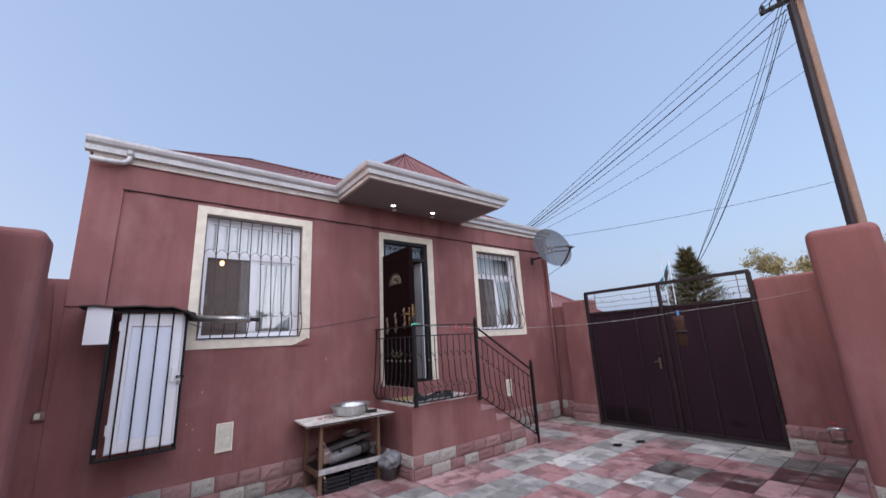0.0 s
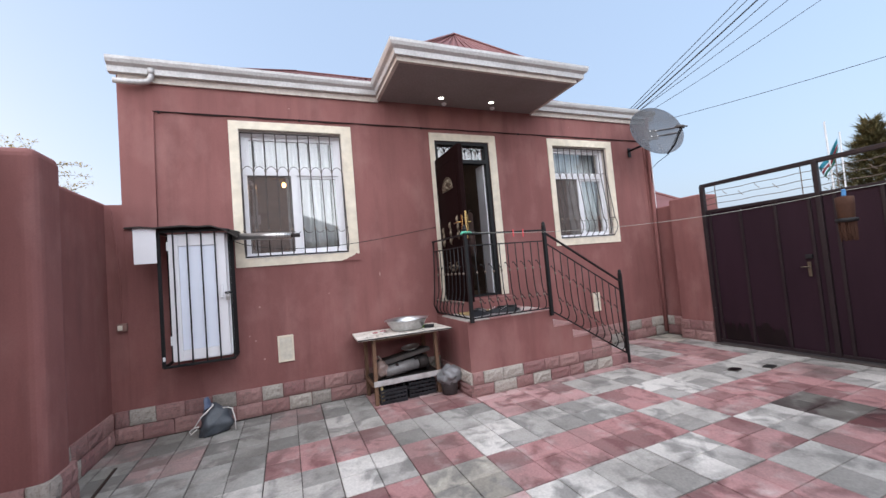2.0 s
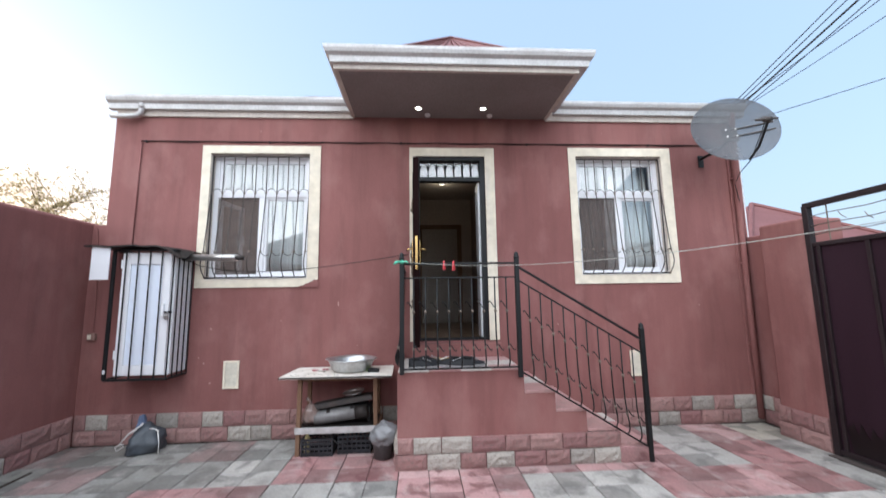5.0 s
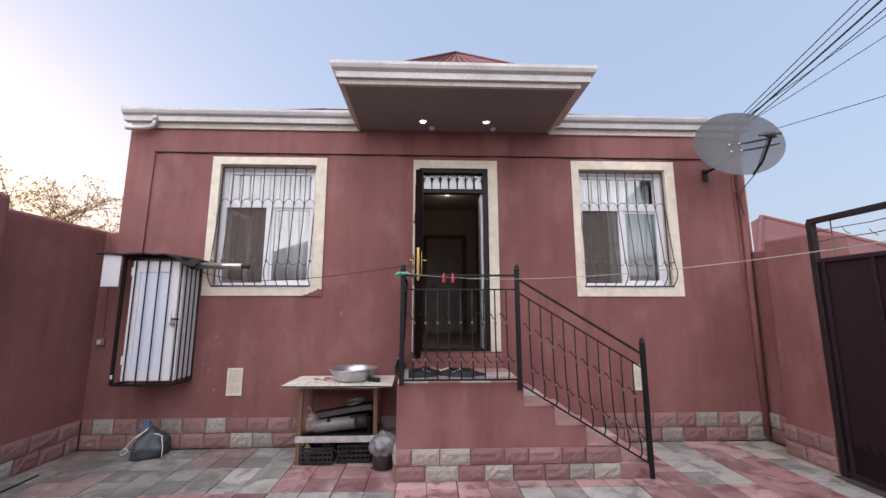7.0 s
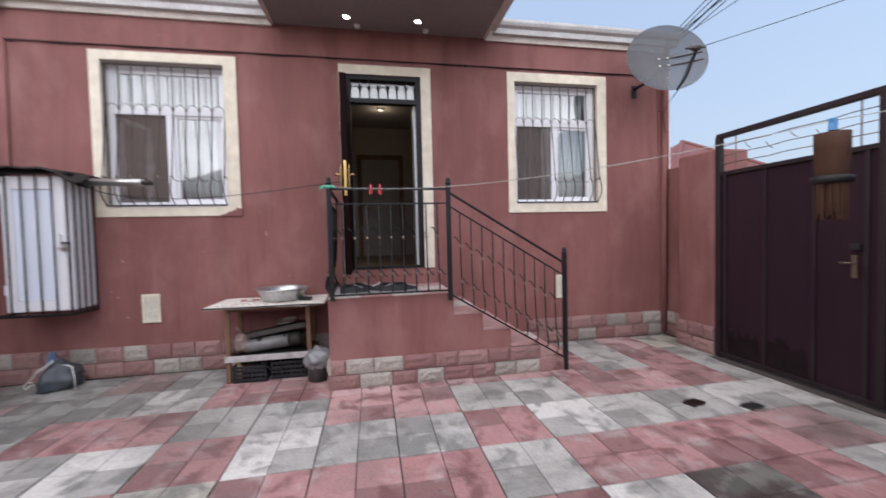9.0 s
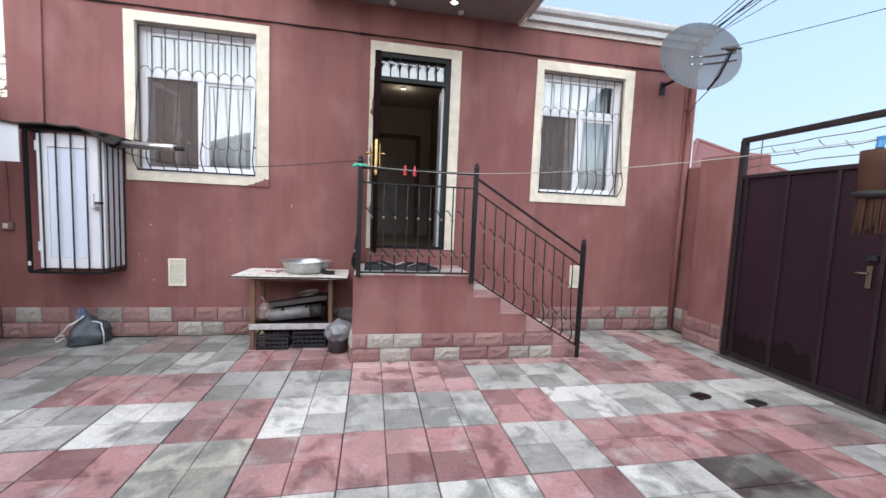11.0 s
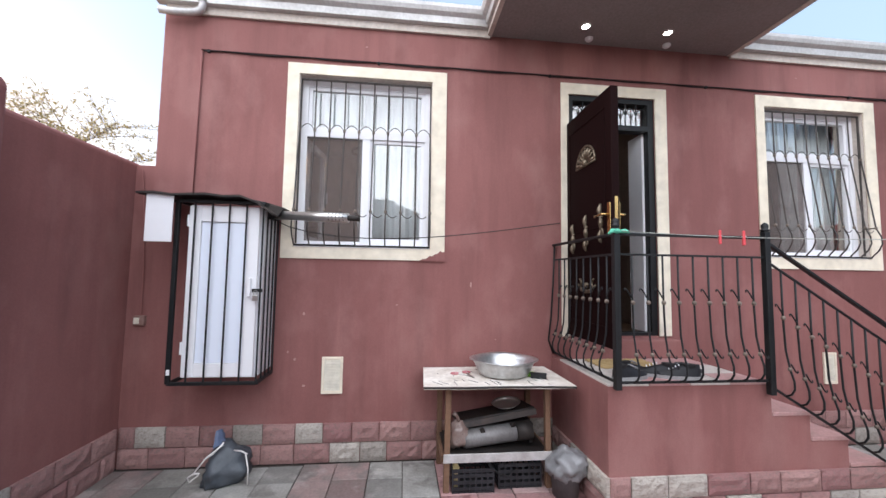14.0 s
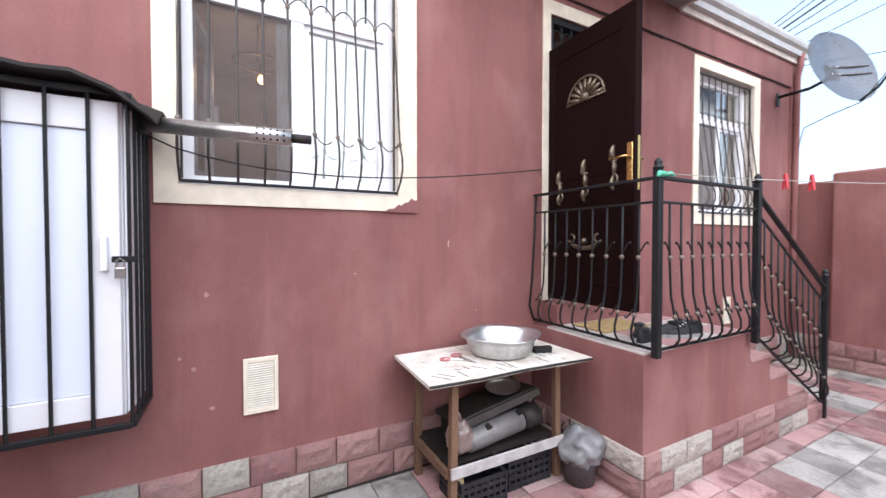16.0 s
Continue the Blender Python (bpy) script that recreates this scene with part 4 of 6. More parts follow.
# ---- clothes line, pegs and cable ----
cl = thing("clothes_line", (4.07, 4.42, 1.88), "pale clothes line tied to the railing post", "clothes line")
ends = [Vector((4.07, 4.40, 1.875)), Vector((6.25, 2.04, 1.83)), Vector((7.35, 0.98, 2.0))]
pts = []
for a, b, sag in ((ends[0], ends[1], 0.11), (ends[1], ends[2], 0.02)):
    for k in range(16):
        u = k / 15
        p = a.lerp(b, u)
        p.z -= sag * 4 * u * (1 - u)
        pts.append(p)
part("cord", tube(pts, 0.0021, n=6), LINE_CORD, cl, smooth=True)
KNOT = surface("green_cloth", (0.12, 0.45, 0.3), (0.08, 0.32, 0.22), 0.85, grain=90, patch=20)
bm = ball((4.065, 4.405, 1.872), 0.026, squash=0.7)
tube([(4.05, 4.40, 1.875), (4.02, 4.385, 1.87), (3.99, 4.38, 1.85)], [0.012, 0.016, 0.006], bm, 8)
tube([(4.08, 4.40, 1.87), (4.11, 4.38, 1.872), (4.13, 4.37, 1.86)], [0.012, 0.014, 0.006], bm, 8)
part("knot", bm, KNOT, cl, "green rag knot", True)
PEG = surface("red_plastic", (0.55, 0.05, 0.06), (0.4, 0.035, 0.045), 0.4, grain=30, patch=9)


def peg(u):
    p = pts[0].lerp(pts[15], u)
    p.z -= 0.11 * 4 * u * (1 - u)
    root = thing("clothes_peg", p, "red plastic clothes peg clipped on the line", "clothes peg", "clothes pegs")
    for s in (-1, 1):
        part("jaw", box(-0.006, 0.006, s * 0.008 - 0.004, s * 0.008 + 0.004, -0.045, 0.035, bevel=0.002, turn=Matrix.Translation(p) @ pose(0, 0, 0, s * 9, 0, -35)), PEG, root)
    part("spring", tube([p + Vector((0, -0.012, 0.004)), p + Vector((0, 0.012, 0.004))], 0.004, n=6), STEEL, root)


peg(0.17)
peg(0.203)
cb = thing("house_cable", (1.7, 5.39, 1.95), "thin black cable slung along the house front", "cable")
a, b = Vector((1.6, 5.3, 2.0)), Vector((4.1, 5.40, 2.06))
part("cable", tube([a.lerp(b, k / 20) - Vector((0, 0.09 * math.sin(math.pi * k / 20), 0.16 * math.sin(math.pi * (k / 20) ** 0.7))) for k in range(21)], 0.004, n=5), RUBBER, cb, smooth=True)
cb = thing("eaves_cable", (1.0, 5.395, 3.46), "black cable pinned under the stucco band", "cable")
part("cable", tube([(0.92 + 7.3 * k / 40, 5.408, 3.463 + 0.006 * math.sin(k * 1.7)) for k in range(41)], 0.006, n=5), RUBBER, cb, smooth=True)
for x in (0.95, 2.4, 4.0, 5.6, 7.2):
    part("clip", box(x, x + 0.02, 5.40, 5.419, 3.45, 3.476), RUBBER, cb)
cb = thing("vertical_cable", (0.9, 5.41, 2.2), "brown painted cable running down the house corner", "cable")
part("cable", tube([(0.905, 5.408, 3.46), (0.90, 5.408, 2.8), (0.895, 5.408, 2.17)], 0.009, n=6), STUCCO, cb, smooth=True)

# ---- boiler cabinet on the house front ----
cab = thing("boiler_cabinet", (1.28, 5.1, 0.74), "white plastic boiler cabinet inside a black iron cage", "cabinet")
CA, CB, CF, CZ0, CZ1 = 0.985, 1.60, 5.06, 0.745, 2.09
part("body", box(CA + 0.07, CB - 0.03, CF + 0.05, FACE - 0.002, CZ0 + 0.03, CZ1 - 0.02), PVC, cab)
d0, d1, e0, e1 = CA + 0.075, CB - 0.035, CZ0 + 0.04, CZ1 - 0.03
bm = box(d0, d0 + 0.085, CF + 0.015, CF + 0.049, e0, e1, bevel=0.004)
box(d1 - 0.085, d1, CF + 0.015, CF + 0.049, e0, e1, bm, 0.004)
box(d0 + 0.085, d1 - 0.085, CF + 0.015, CF + 0.049, e0, e0 + 0.10, bm, 0.004)
box(d0 + 0.085, d1 - 0.085, CF + 0.015, CF + 0.049, e1 - 0.12, e1, bm, 0.004)
door = part("door", bm, PVC, cab)
part("panel", box(d0 + 0.088, d1 - 0.088, CF + 0.028, CF + 0.048, e0 + 0.103, e1 - 0.123), PVC_PANEL, door, "bluish white door panel")
part("handle", box(d1 - 0.06, d1 - 0.035, CF - 0.012, CF + 0.014, 1.38, 1.52, bevel=0.005), PVC, door)
for z in (0.95, 1.9):
    part("hinge", tube([(d0 - 0.008, CF + 0.02, z), (d0 - 0.008, CF + 0.02, z + 0.09)], 0.009), PVC, door)
cage = part("cage_frame", square_bar((CA, CF, CZ0), (CA, CF, CZ1), 0.03), BLACK_IRON, cab)
bm = bmesh.new()
for a, b in (((CA, CF, CZ0), (CB, CF, CZ0)), ((CA, CF, CZ1), (CB, CF, CZ1)), ((CB, CF, CZ0), (CB, 5.40, CZ0)), ((CB, CF, CZ1), (CB, 5.40, CZ1)), ((CA, CF, CZ0), (CA, 5.40, CZ0)), ((CA, CF, CZ1), (CA, 5.40, CZ1)), ((CA, 5.40, CZ0), (CA, 5.40, CZ1))):
    part("cage_rail", square_bar(a, b, 0.024), BLACK_IRON, cab)
for k in range(1, 6):
    x = CA + (CB - CA) * k / 5
    part("cage_bar", tube([(x, CF - 0.004, CZ0), (x, CF - 0.004, CZ1)], 0.007, n=8), BLACK_IRON, cab)
for k in range(1, 5):
    y = CF + (5.40 - CF) * k / 4
    part("cage_bar", tube([(CB + 0.004, y, CZ0), (CB + 0.004, y, CZ1)], 0.007, n=8), BLACK_IRON, cab)
part("side_panel", box(CB - 0.028, CB - 0.012, CF + 0.06, 5.41, CZ0 + 0.04, CZ1 - 0.04), PVC, cab)
bm = bmesh.new()
rows = []
for i in range(9):
    x = 0.74 + 0.95 * i / 8
    rows.append([bm.verts.new((x, y, 2.135 + 0.02 * (y - 5.0) + (0.008 * math.sin(i * 2.1)) - (0.05 * max(0, i - 6) ** 1.3 if y < 5.2 else 0.02 * max(0, i - 6)))) for y in (4.965, 5.1, 5.25, 5.40)])
for a, b in zip(rows, rows[1:]):
    for k in range(3):
        bm.faces.new((a[k], b[k], b[k + 1], a[k + 1]))
r = bmesh.ops.extrude_face_region(bm, geom=bm.faces[:])
bmesh.ops.translate(bm, verts=[v for v in r["geom"] if isinstance(v, bmesh.types.BMVert)], vec=(0, 0, -0.014))
bmesh.ops.recalc_face_normals(bm, faces=bm.faces[:])
part("cover", bm, NEAR_BLACK, cab, "curled black roofing sheet")
part("flap", box(0.80, 0.985, 4.992, 5.002, 1.775, 2.128, bevel=0.002, turn=None), PVC, cab, "white board hanging beside the cage")
part("switch", box(CA - 0.004, CA + 0.018, CF - 0.022, CF - 0.013, 0.81, 0.85, bevel=0.003), PVC, cab, "small white plastic switch")
part("latch", box(CB - 0.055, CB + 0.02, CF - 0.02, CF - 0.008, 1.415, 1.44, bevel=0.003), BLACK_IRON, cab)
lock = part("padlock", box(CB - 0.045, CB - 0.01, CF - 0.03, CF - 0.012, 1.35, 1.395, bevel=0.004), STEEL, cab, "steel padlock")
part("shackle", tube([(CB - 0.04, CF - 0.021, 1.395), (CB - 0.04, CF - 0.021, 1.42), (CB - 0.028, CF - 0.021, 1.432), (CB - 0.015, CF - 0.021, 1.42), (CB - 0.015, CF - 0.021, 1.395)], 0.004, n=6), STEEL, lock)
flue = thing("flue_pipe", (1.6, 5.25, 2.03), "steel boiler flue with a perforated tip", "flue")
fa, fb = Vector((1.57, 5.27, 2.035)), Vector((2.30, 5.08, 2.0))
part("pipe", tube([fa, fa.lerp(fb, 0.45), fa.lerp(fb, 0.451), fa.lerp(fb, 0.90)], [0.036, 0.036, 0.039, 0.039], n=24), STEEL, flue, smooth=True)
part("inner_tip", tube([fa.lerp(fb, 0.9), fa.lerp(fb, 1.02)], 0.022, n=16), NEAR_BLACK, flue, smooth=True)
way = (fb - fa).normalized()
side = way.cross(Vector((0, 0, 1))).normalized()
for i in range(5):
    for k in range(7):
        a = math.pi * (k - 1) / 5
        nrm = side * math.cos(a) + Vector((0, 0, 1)) * math.sin(a)
        c = fa.lerp(fb, 0.70 + 0.04 * i)
        part("hole", tube([c + nrm * 0.036, c + nrm * 0.0398], 0.0055, n=8), RUBBER, flue)
part("bracket", box(1.59, 1.625, 5.2, 5.33, 1.99, 2.08, bevel=0.004), BLACK_IRON, flue)


def vent(x0, x1, z0, z1, label):
    root = thing("wall_vent", (x0, FACE, z0), label, "vent", "wall vents")
    part("backing", box(x0 + 0.02, x1 - 0.02, FACE - 0.008, FACE - 0.002, z0 + 0.02, z1 - 0.02), VENT_WHITE, root)
    bm = box(x0, x0 + 0.022, FACE - 0.018, FACE - 0.001, z0, z1, bevel=0.003)
    box(x1 - 0.022, x1, FACE - 0.018, FACE - 0.001, z0, z1, bm, 0.003)
    box(x0 + 0.022, x1 - 0.022, FACE - 0.018, FACE - 0.001, z0, z0 + 0.024, bm, 0.003)
    box(x0 + 0.022, x1 - 0.022, FACE - 0.018, FACE - 0.001, z1 - 0.024, z1, bm, 0.003)
    part("frame", bm, CREAM, root, "cream painted frame")
    n = 20
    for i in range(n):
        z = z0 + 0.026 + (z1 - z0 - 0.052) * i / n
        part("slat", box(x0 + 0.023, x1 - 0.023, -0.004, 0.004, 0, 0.008, turn=pose(0, FACE - 0.012, z, -35)), VENT_WHITE, root)


vent(2.005, 2.18, 0.555, 0.86, "white plastic slatted wall vent")
vent(6.76, 6.90, 0.57, 0.87, "white plastic slatted wall vent")
jb = thing("junction_box", (0.53, 5.41, 1.16), "small weathered junction box on the wall", "junction box")
part("body", box(0.515, 0.60, 5.385, 5.423, 1.12, 1.20, bevel=0.006), surface("dull_brown_plastic", (0.2, 0.11, 0.09), (0.3, 0.2, 0.17), 0.6, patch=20), jb)
part("cover", box(0.525, 0.565, 5.378, 5.386, 1.135, 1.185, bevel=0.003), VENT_WHITE, jb)
part("cable", tube([(0.56, 5.41, 1.2), (0.56, 5.405, 1.6), (0.53, 5.405, 2.1), (0.5, 5.405, 2.4)], 0.006), STUCCO, jb)

# ---- rain pipes ----
dp = thing("gutter_elbow", (0.9, 5.33, 3.8), "grey rain pipe elbow under the gutter corner", "rain pipe")
part("pipe", tube([(0.93, 5.33, 3.90), (0.93, 5.33, 3.83), (0.92, 5.33, 3.785), (0.89, 5.33, 3.755), (0.82, 5.325, 3.74), (0.72, 5.32, 3.735), (0.60, 5.31, 3.735)], 0.029, n=16), GUTTER, dp, smooth=True)
part("socket", lathe([(0.031, 0.0), (0.036, 0.0), (0.036, 0.06), (0.031, 0.06)], (0.93, 5.33, 3.84), 16), GUTTER, dp, smooth=True)
dp = thing("rain_pipe", (8.3, 5.37, 0), "maroon painted rain pipe down the house corner", "rain pipe")
part("pipe", tube([(8.34, 5.33, 3.88), (8.34, 5.34, 3.72), (8.33, 5.365, 3.6), (8.31, 5.365, 1.5), (8.30, 5.365, 0.05)], 0.033, n=14), STUCCO, dp, smooth=True)
for z in (0.9, 1.9, 3.0):
    part("bracket", box(8.27, 8.35, 5.36, 5.399, z, z + 0.02), STUCCO, dp)
part("pale_pipe", tube([(8.43, 5.41, 3.7), (8.435, 5.41, 2.0), (8.437, 5.41, 0.05)], 0.012), PVC, dp, "thin white pipe beside it")

# ---- satellite dish ----
dish = thing("satellite_dish", (7.9, 5.38, 3.25), "grey translucent satellite dish on an iron wall bracket", "satellite dish")
aim = look((7.90, 4.85, 3.42), (6.9, 1.8, 4.35)) @ pose(0, 0, 0, 180, 0, 0)
prof = [(0.44 * k / 8, 0.09 * (k / 8) ** 2 - 0.05) for k in range(9)] + [(0.446, 0.042), (0.44, 0.035)] + [(0.44 * k / 8, 0.09 * (k / 8) ** 2 - 0.056) for k in range(7, -1, -1)]
m_dish, nt, n, l, b = nodes_of("smoked_dish_sheet")
clear = n.new("ShaderNodeBsdfTransparent")
clear.inputs[0].default_value = (0.72, 0.76, 0.8, 1)
b.inputs["Base Color"].default_value = (0.11, 0.11, 0.115, 1)
b.inputs["Roughness"].default_value = 0.35
grime = ramp(nt, link_noise(nt, 9.0, 5.0).outputs[0], [(0.3, (0.5,) * 3), (0.7, (0.62,) * 3)])
two = n.new("ShaderNodeMixShader")
l.new(grime.outputs[0], two.inputs[0])
l.new(clear.outputs[0], two.inputs[1])
l.new(b.outputs[0], two.inputs[2])
l.new(two.outputs[0], n["Material Output"].inputs[0])
part("reflector", lathe(prof, (0, 0, 0), 48, turn=aim), m_dish, dish, "smoked translucent reflector", True)
A = lambda x, y, z: aim @ Vector((-x, -y, z))
part("feed_arm", tube([A(0.06, -0.44, 0.03), A(0.10, -0.38, 0.18), A(0.14, -0.2, 0.40)], 0.013), BLACK_IRON, dish)
part("feed_head", tube([A(0.14, -0.22, 0.42), A(0.125, -0.17, 0.36), A(0.12, -0.14, 0.33)], [0.028, 0.03, 0.022], n=14), GREY_IRON, dish, "grey feed horn", True)
part("feed_bracket", tube([A(0.02, -0.2, 0.40), A(0.22, -0.2, 0.40)], 0.012), GREY_IRON, dish)
part("back_plate", box(-0.08, 0.08, -0.1, 0.1, -0.085, -0.07, bevel=0.006, turn=aim), GREY_IRON, dish)
for s in (-1, 1):
    part("rib", tube([A(-0.05, 0.05 * s, -0.075), A(0.40, 0.05 * s, 0.02)], 0.011, n=6), GREY_IRON, dish)
for s in (-1, 1):
    for u in (-1, 1):
        part("bolt", lathe([(0.0, 0.006), (0.009, 0.006), (0.009, 0.0)], (0, 0, 0), 8, turn=aim @ pose(0.05 * s, 0.05 * u, -0.045)), STEEL, dish)
part("wall_plate", box(7.86, 7.93, 5.385, 5.399, 3.16, 3.32, bevel=0.004), BLACK_IRON, dish)
part("arm", tube([(7.895, 5.39, 3.27), (7.90, 5.1, 3.28), (7.91, 4.96, 3.33), A(0, 0, -0.09)], 0.019), BLACK_IRON, dish, smooth=True)
part("cable", tube([A(0.12, -0.2, 0.38), A(0.06, -0.46, 0.05), (8.02, 4.95, 2.95), (8.2, 5.25, 2.9), (8.37, 5.38, 2.6), (8.38, 5.385, 2.0)], 0.005, n=6), RUBBER, dish, smooth=True)

# ---- work table and what is on and under it ----
tb = thing("work_table", (3.38, 5.1, 0), "rough wooden work table with peeling white top", "table")
bm = bmesh.new()
outline = [(2.83, 4.80), (3.10, 4.782), (3.45, 4.795), (3.72, 4.77), (3.945, 4.765), (3.94, 5.1), (3.925, 5.375), (3.4, 5.385), (2.86, 5.38), (2.845, 5.1)]
f = bm.faces.new([bm.verts.new((x, y, 0.752)) for x, y in outline])
r = bmesh.ops.extrude_face_region(bm, geom=[f])
bmesh.ops.translate(bm, verts=[v for v in r["geom"] if isinstance(v, bmesh.types.BMVert)], vec=(0, 0, 0.02))
bmesh.ops.recalc_face_normals(bm, faces=bm.faces[:])
part("tabletop", bm, BOARD, tb, "peeling white fibreboard top")
rng = random.Random(4)
for k in range(22):
    x, y = rng.uniform(2.92, 3.85), rng.uniform(4.80, 4.96) if k % 3 else rng.uniform(4.9, 5.3)
    h = rng.uniform(0.008, 0.06) if y < 4.96 else rng.uniform(0.006, 0.02)
    part("flake", box(-h, h, -0.0022, 0.0022, 0, 0.002, turn=pose(x, y + h * 0.6, 0.7715, 0, 0, rng.uniform(95, 135))), NEAR_BLACK, tb)
part("worn_edge", tube([(x, y - 0.001, 0.764 + 0.003 * math.sin(9 * x)) for x, y in outline[:5]], 0.008, n=6), NEAR_BLACK, tb, "blackened broken front edge")
for x, y, dx in ((3.02, 4.89, -0.01), (3.77, 4.90, 0.01), (3.0, 5.32, 0.0), (3.76, 5.32, 0.0)):
    part("leg", square_bar((x + dx, y, 0.0), (x, y, 0.752), 0.042), WOOD, tb)
part("apron", box(3.0, 3.8, 4.95, 4.972, 0.70, 0.751), WOOD, tb)
part("front_batten", box(2.985, 3.80, 4.852, 4.867, 0.215, 0.275, bevel=0.003), WHITE_RAIL, tb, "whitewashed front batten")
part("side_batten", box(2.975, 2.997, 4.9, 5.34, 0.20, 0.25), WOOD, tb)
part("side_batten", box(3.785, 3.807, 4.9, 5.34, 0.20, 0.25), WOOD, tb)
# Near-black board: the shade under the table is put into its colour.
part("shelf", box(3.0, 3.78, 4.915, 5.34, 0.252, 0.262), NEAR_BLACK, tb, "near-black shelf board, under-table shade put into its colour")

bs = thing("wash_basin", (3.49, 5.1, 0.772), "beaten aluminium wash basin on the table", "basin")
prof = [(0.0, 0.004), (0.17, 0.003), (0.2, 0.02), (0.225, 0.09), (0.24, 0.118), (0.262, 0.125), (0.266, 0.131), (0.258, 0.135), (0.236, 0.126), (0.219, 0.092), (0.193, 0.028), (0.165, 0.013), (0.0, 0.012)]
bm = lathe(prof, (0, 0, 0), 40)
for v in bm.verts:
    a = math.atan2(v.co.y, v.co.x)
    k = 1 + 0.045 * math.cos(4 * a + 0.5) * min(1, v.co.z / 0.1)
    v.co.x, v.co.y = v.co.x * k, v.co.y * k * 0.93
bm.transform(Matrix.Translation((3.49, 5.1, 0.7722)))
part("bowl", bm, ALUMINIUM, bs, smooth=True)
sc = thing("scissors", (3.18, 5.12, 0.773), "red handled scissors lying on the table", "scissors")
for s in (-1, 1):
    c = Vector((3.15 + 0.05 * s, 5.16 + 0.02 * s, 0.779))
    part("grip", tube([c + Vector((0.032 * math.cos(k * math.tau / 14), 0.024 * math.sin(k * math.tau / 14), 0)) for k in range(15)], 0.006, n=6), surface("dusty_red_plastic", (0.42, 0.1, 0.12), (0.5, 0.3, 0.3), 0.5, patch=20) if s < 0 else bpy.data.materials["dusty_red_plastic"], sc, smooth=True)
    part("blade", tube([c, (3.2 + 0.01 * s, 5.08, 0.779), (3.235, 5.0 + 0.01 * s, 0.778)], [0.005, 0.006, 0.002], n=6), STEEL, sc)
br = thing("scrubbing_brush", (3.74, 5.0, 0.773), "black scrubbing brush with green back", "brush")
m = pose(3.74, 4.99, 0.773, 0, 0, -18)
part("bristles", box(-0.06, 0.06, -0.022, 0.022, 0.0, 0.028, bevel=0.006, turn=m), RUBBER, br)
part("back", box(-0.062, 0.062, -0.024, 0.024, 0.028, 0.038, bevel=0.004, turn=m), RUBBER, br)
part("sponge", box(-0.10, -0.03, 0.02, 0.075, 0.0, 0.03, bevel=0.008, turn=m), surface("green_sponge", (0.22, 0.42, 0.06), (0.3, 0.5, 0.1), 0.9, grain=120, depth=0.004), br, "green sponge")

# clutter under the table; grill and drum darkened to carry the shade there
pan = thing("frying_pan", (3.42, 5.12, 0.5), "old steel frying pan lying on top of the stove", "pan")
bm = lathe([(0.0, 0.002), (0.10, 0.002), (0.15, 0.04), (0.155, 0.042), (0.105, 0.01), (0.0, 0.01)], (0, 0, 0), 28)
bm.transform(pose(3.52, 5.12, 0.522, 4, -8, 0) @ Matrix.Scale(0.75, 4))
part("bowl", bm, STEEL, pan, smooth=True)
stv = thing("gas_grill", (3.42, 5.12, 0.263), "sooty steel gas grill standing tilted on the shelf, darkened for under-table shade", "grill")
m = pose(3.42, 5.14, 0.40, -8, -8, 3)
part("hood", box(-0.31, 0.31, -0.15, 0.15, 0.05, 0.085, bevel=0.01, turn=m), NEAR_BLACK, stv)
part("front_lip", box(-0.31, 0.31, -0.172, -0.151, 0.03, 0.075, bevel=0.003, turn=m), GREY_IRON, stv, "dull grey front lip")
for x in (-0.14, 0.1):
    part("knob", tube([m @ Vector((x, -0.172, 0.0)), m @ Vector((x, -0.20, -0.012))], 0.018, n=12), NEAR_BLACK, stv)
for x in (-0.27, 0.27):
    part("foot", box(x - 0.015, x + 0.015, -0.12, 0.12, -0.137 + 0.01, 0.02, turn=Matrix.Translation((3.42, 5.14, 0.40))), NEAR_BLACK, stv)
part("burner_tray", box(-0.24, 0.24, -0.12, 0.13, -0.04, 0.02, bevel=0.01, turn=Matrix.Translation((3.42, 5.14, 0.40))), NEAR_BLACK, stv)
dr = thing("metal_drum", (3.40, 5.0, 0.3), "dull grey steel cylinder lying on the shelf", "cylinder")
part("shell", tube([(3.14, 4.98, 0.33), (3.16, 4.98, 0.331), (3.55, 4.99, 0.372), (3.56, 4.99, 0.373)], [0.055, 0.066, 0.066, 0.05], n=24), surface("dull_zinc", (0.22, 0.212, 0.208), (0.12, 0.115, 0.112), 0.5, 0.3, patch=8), dr, smooth=True)
part("cap", tube([(3.56, 4.99, 0.373), (3.565, 4.99, 0.374), (3.68, 4.99, 0.385), (3.685, 4.99, 0.386)], [0.05, 0.072, 0.072, 0.055], n=20), NEAR_BLACK, dr, "sooty end cap", True)


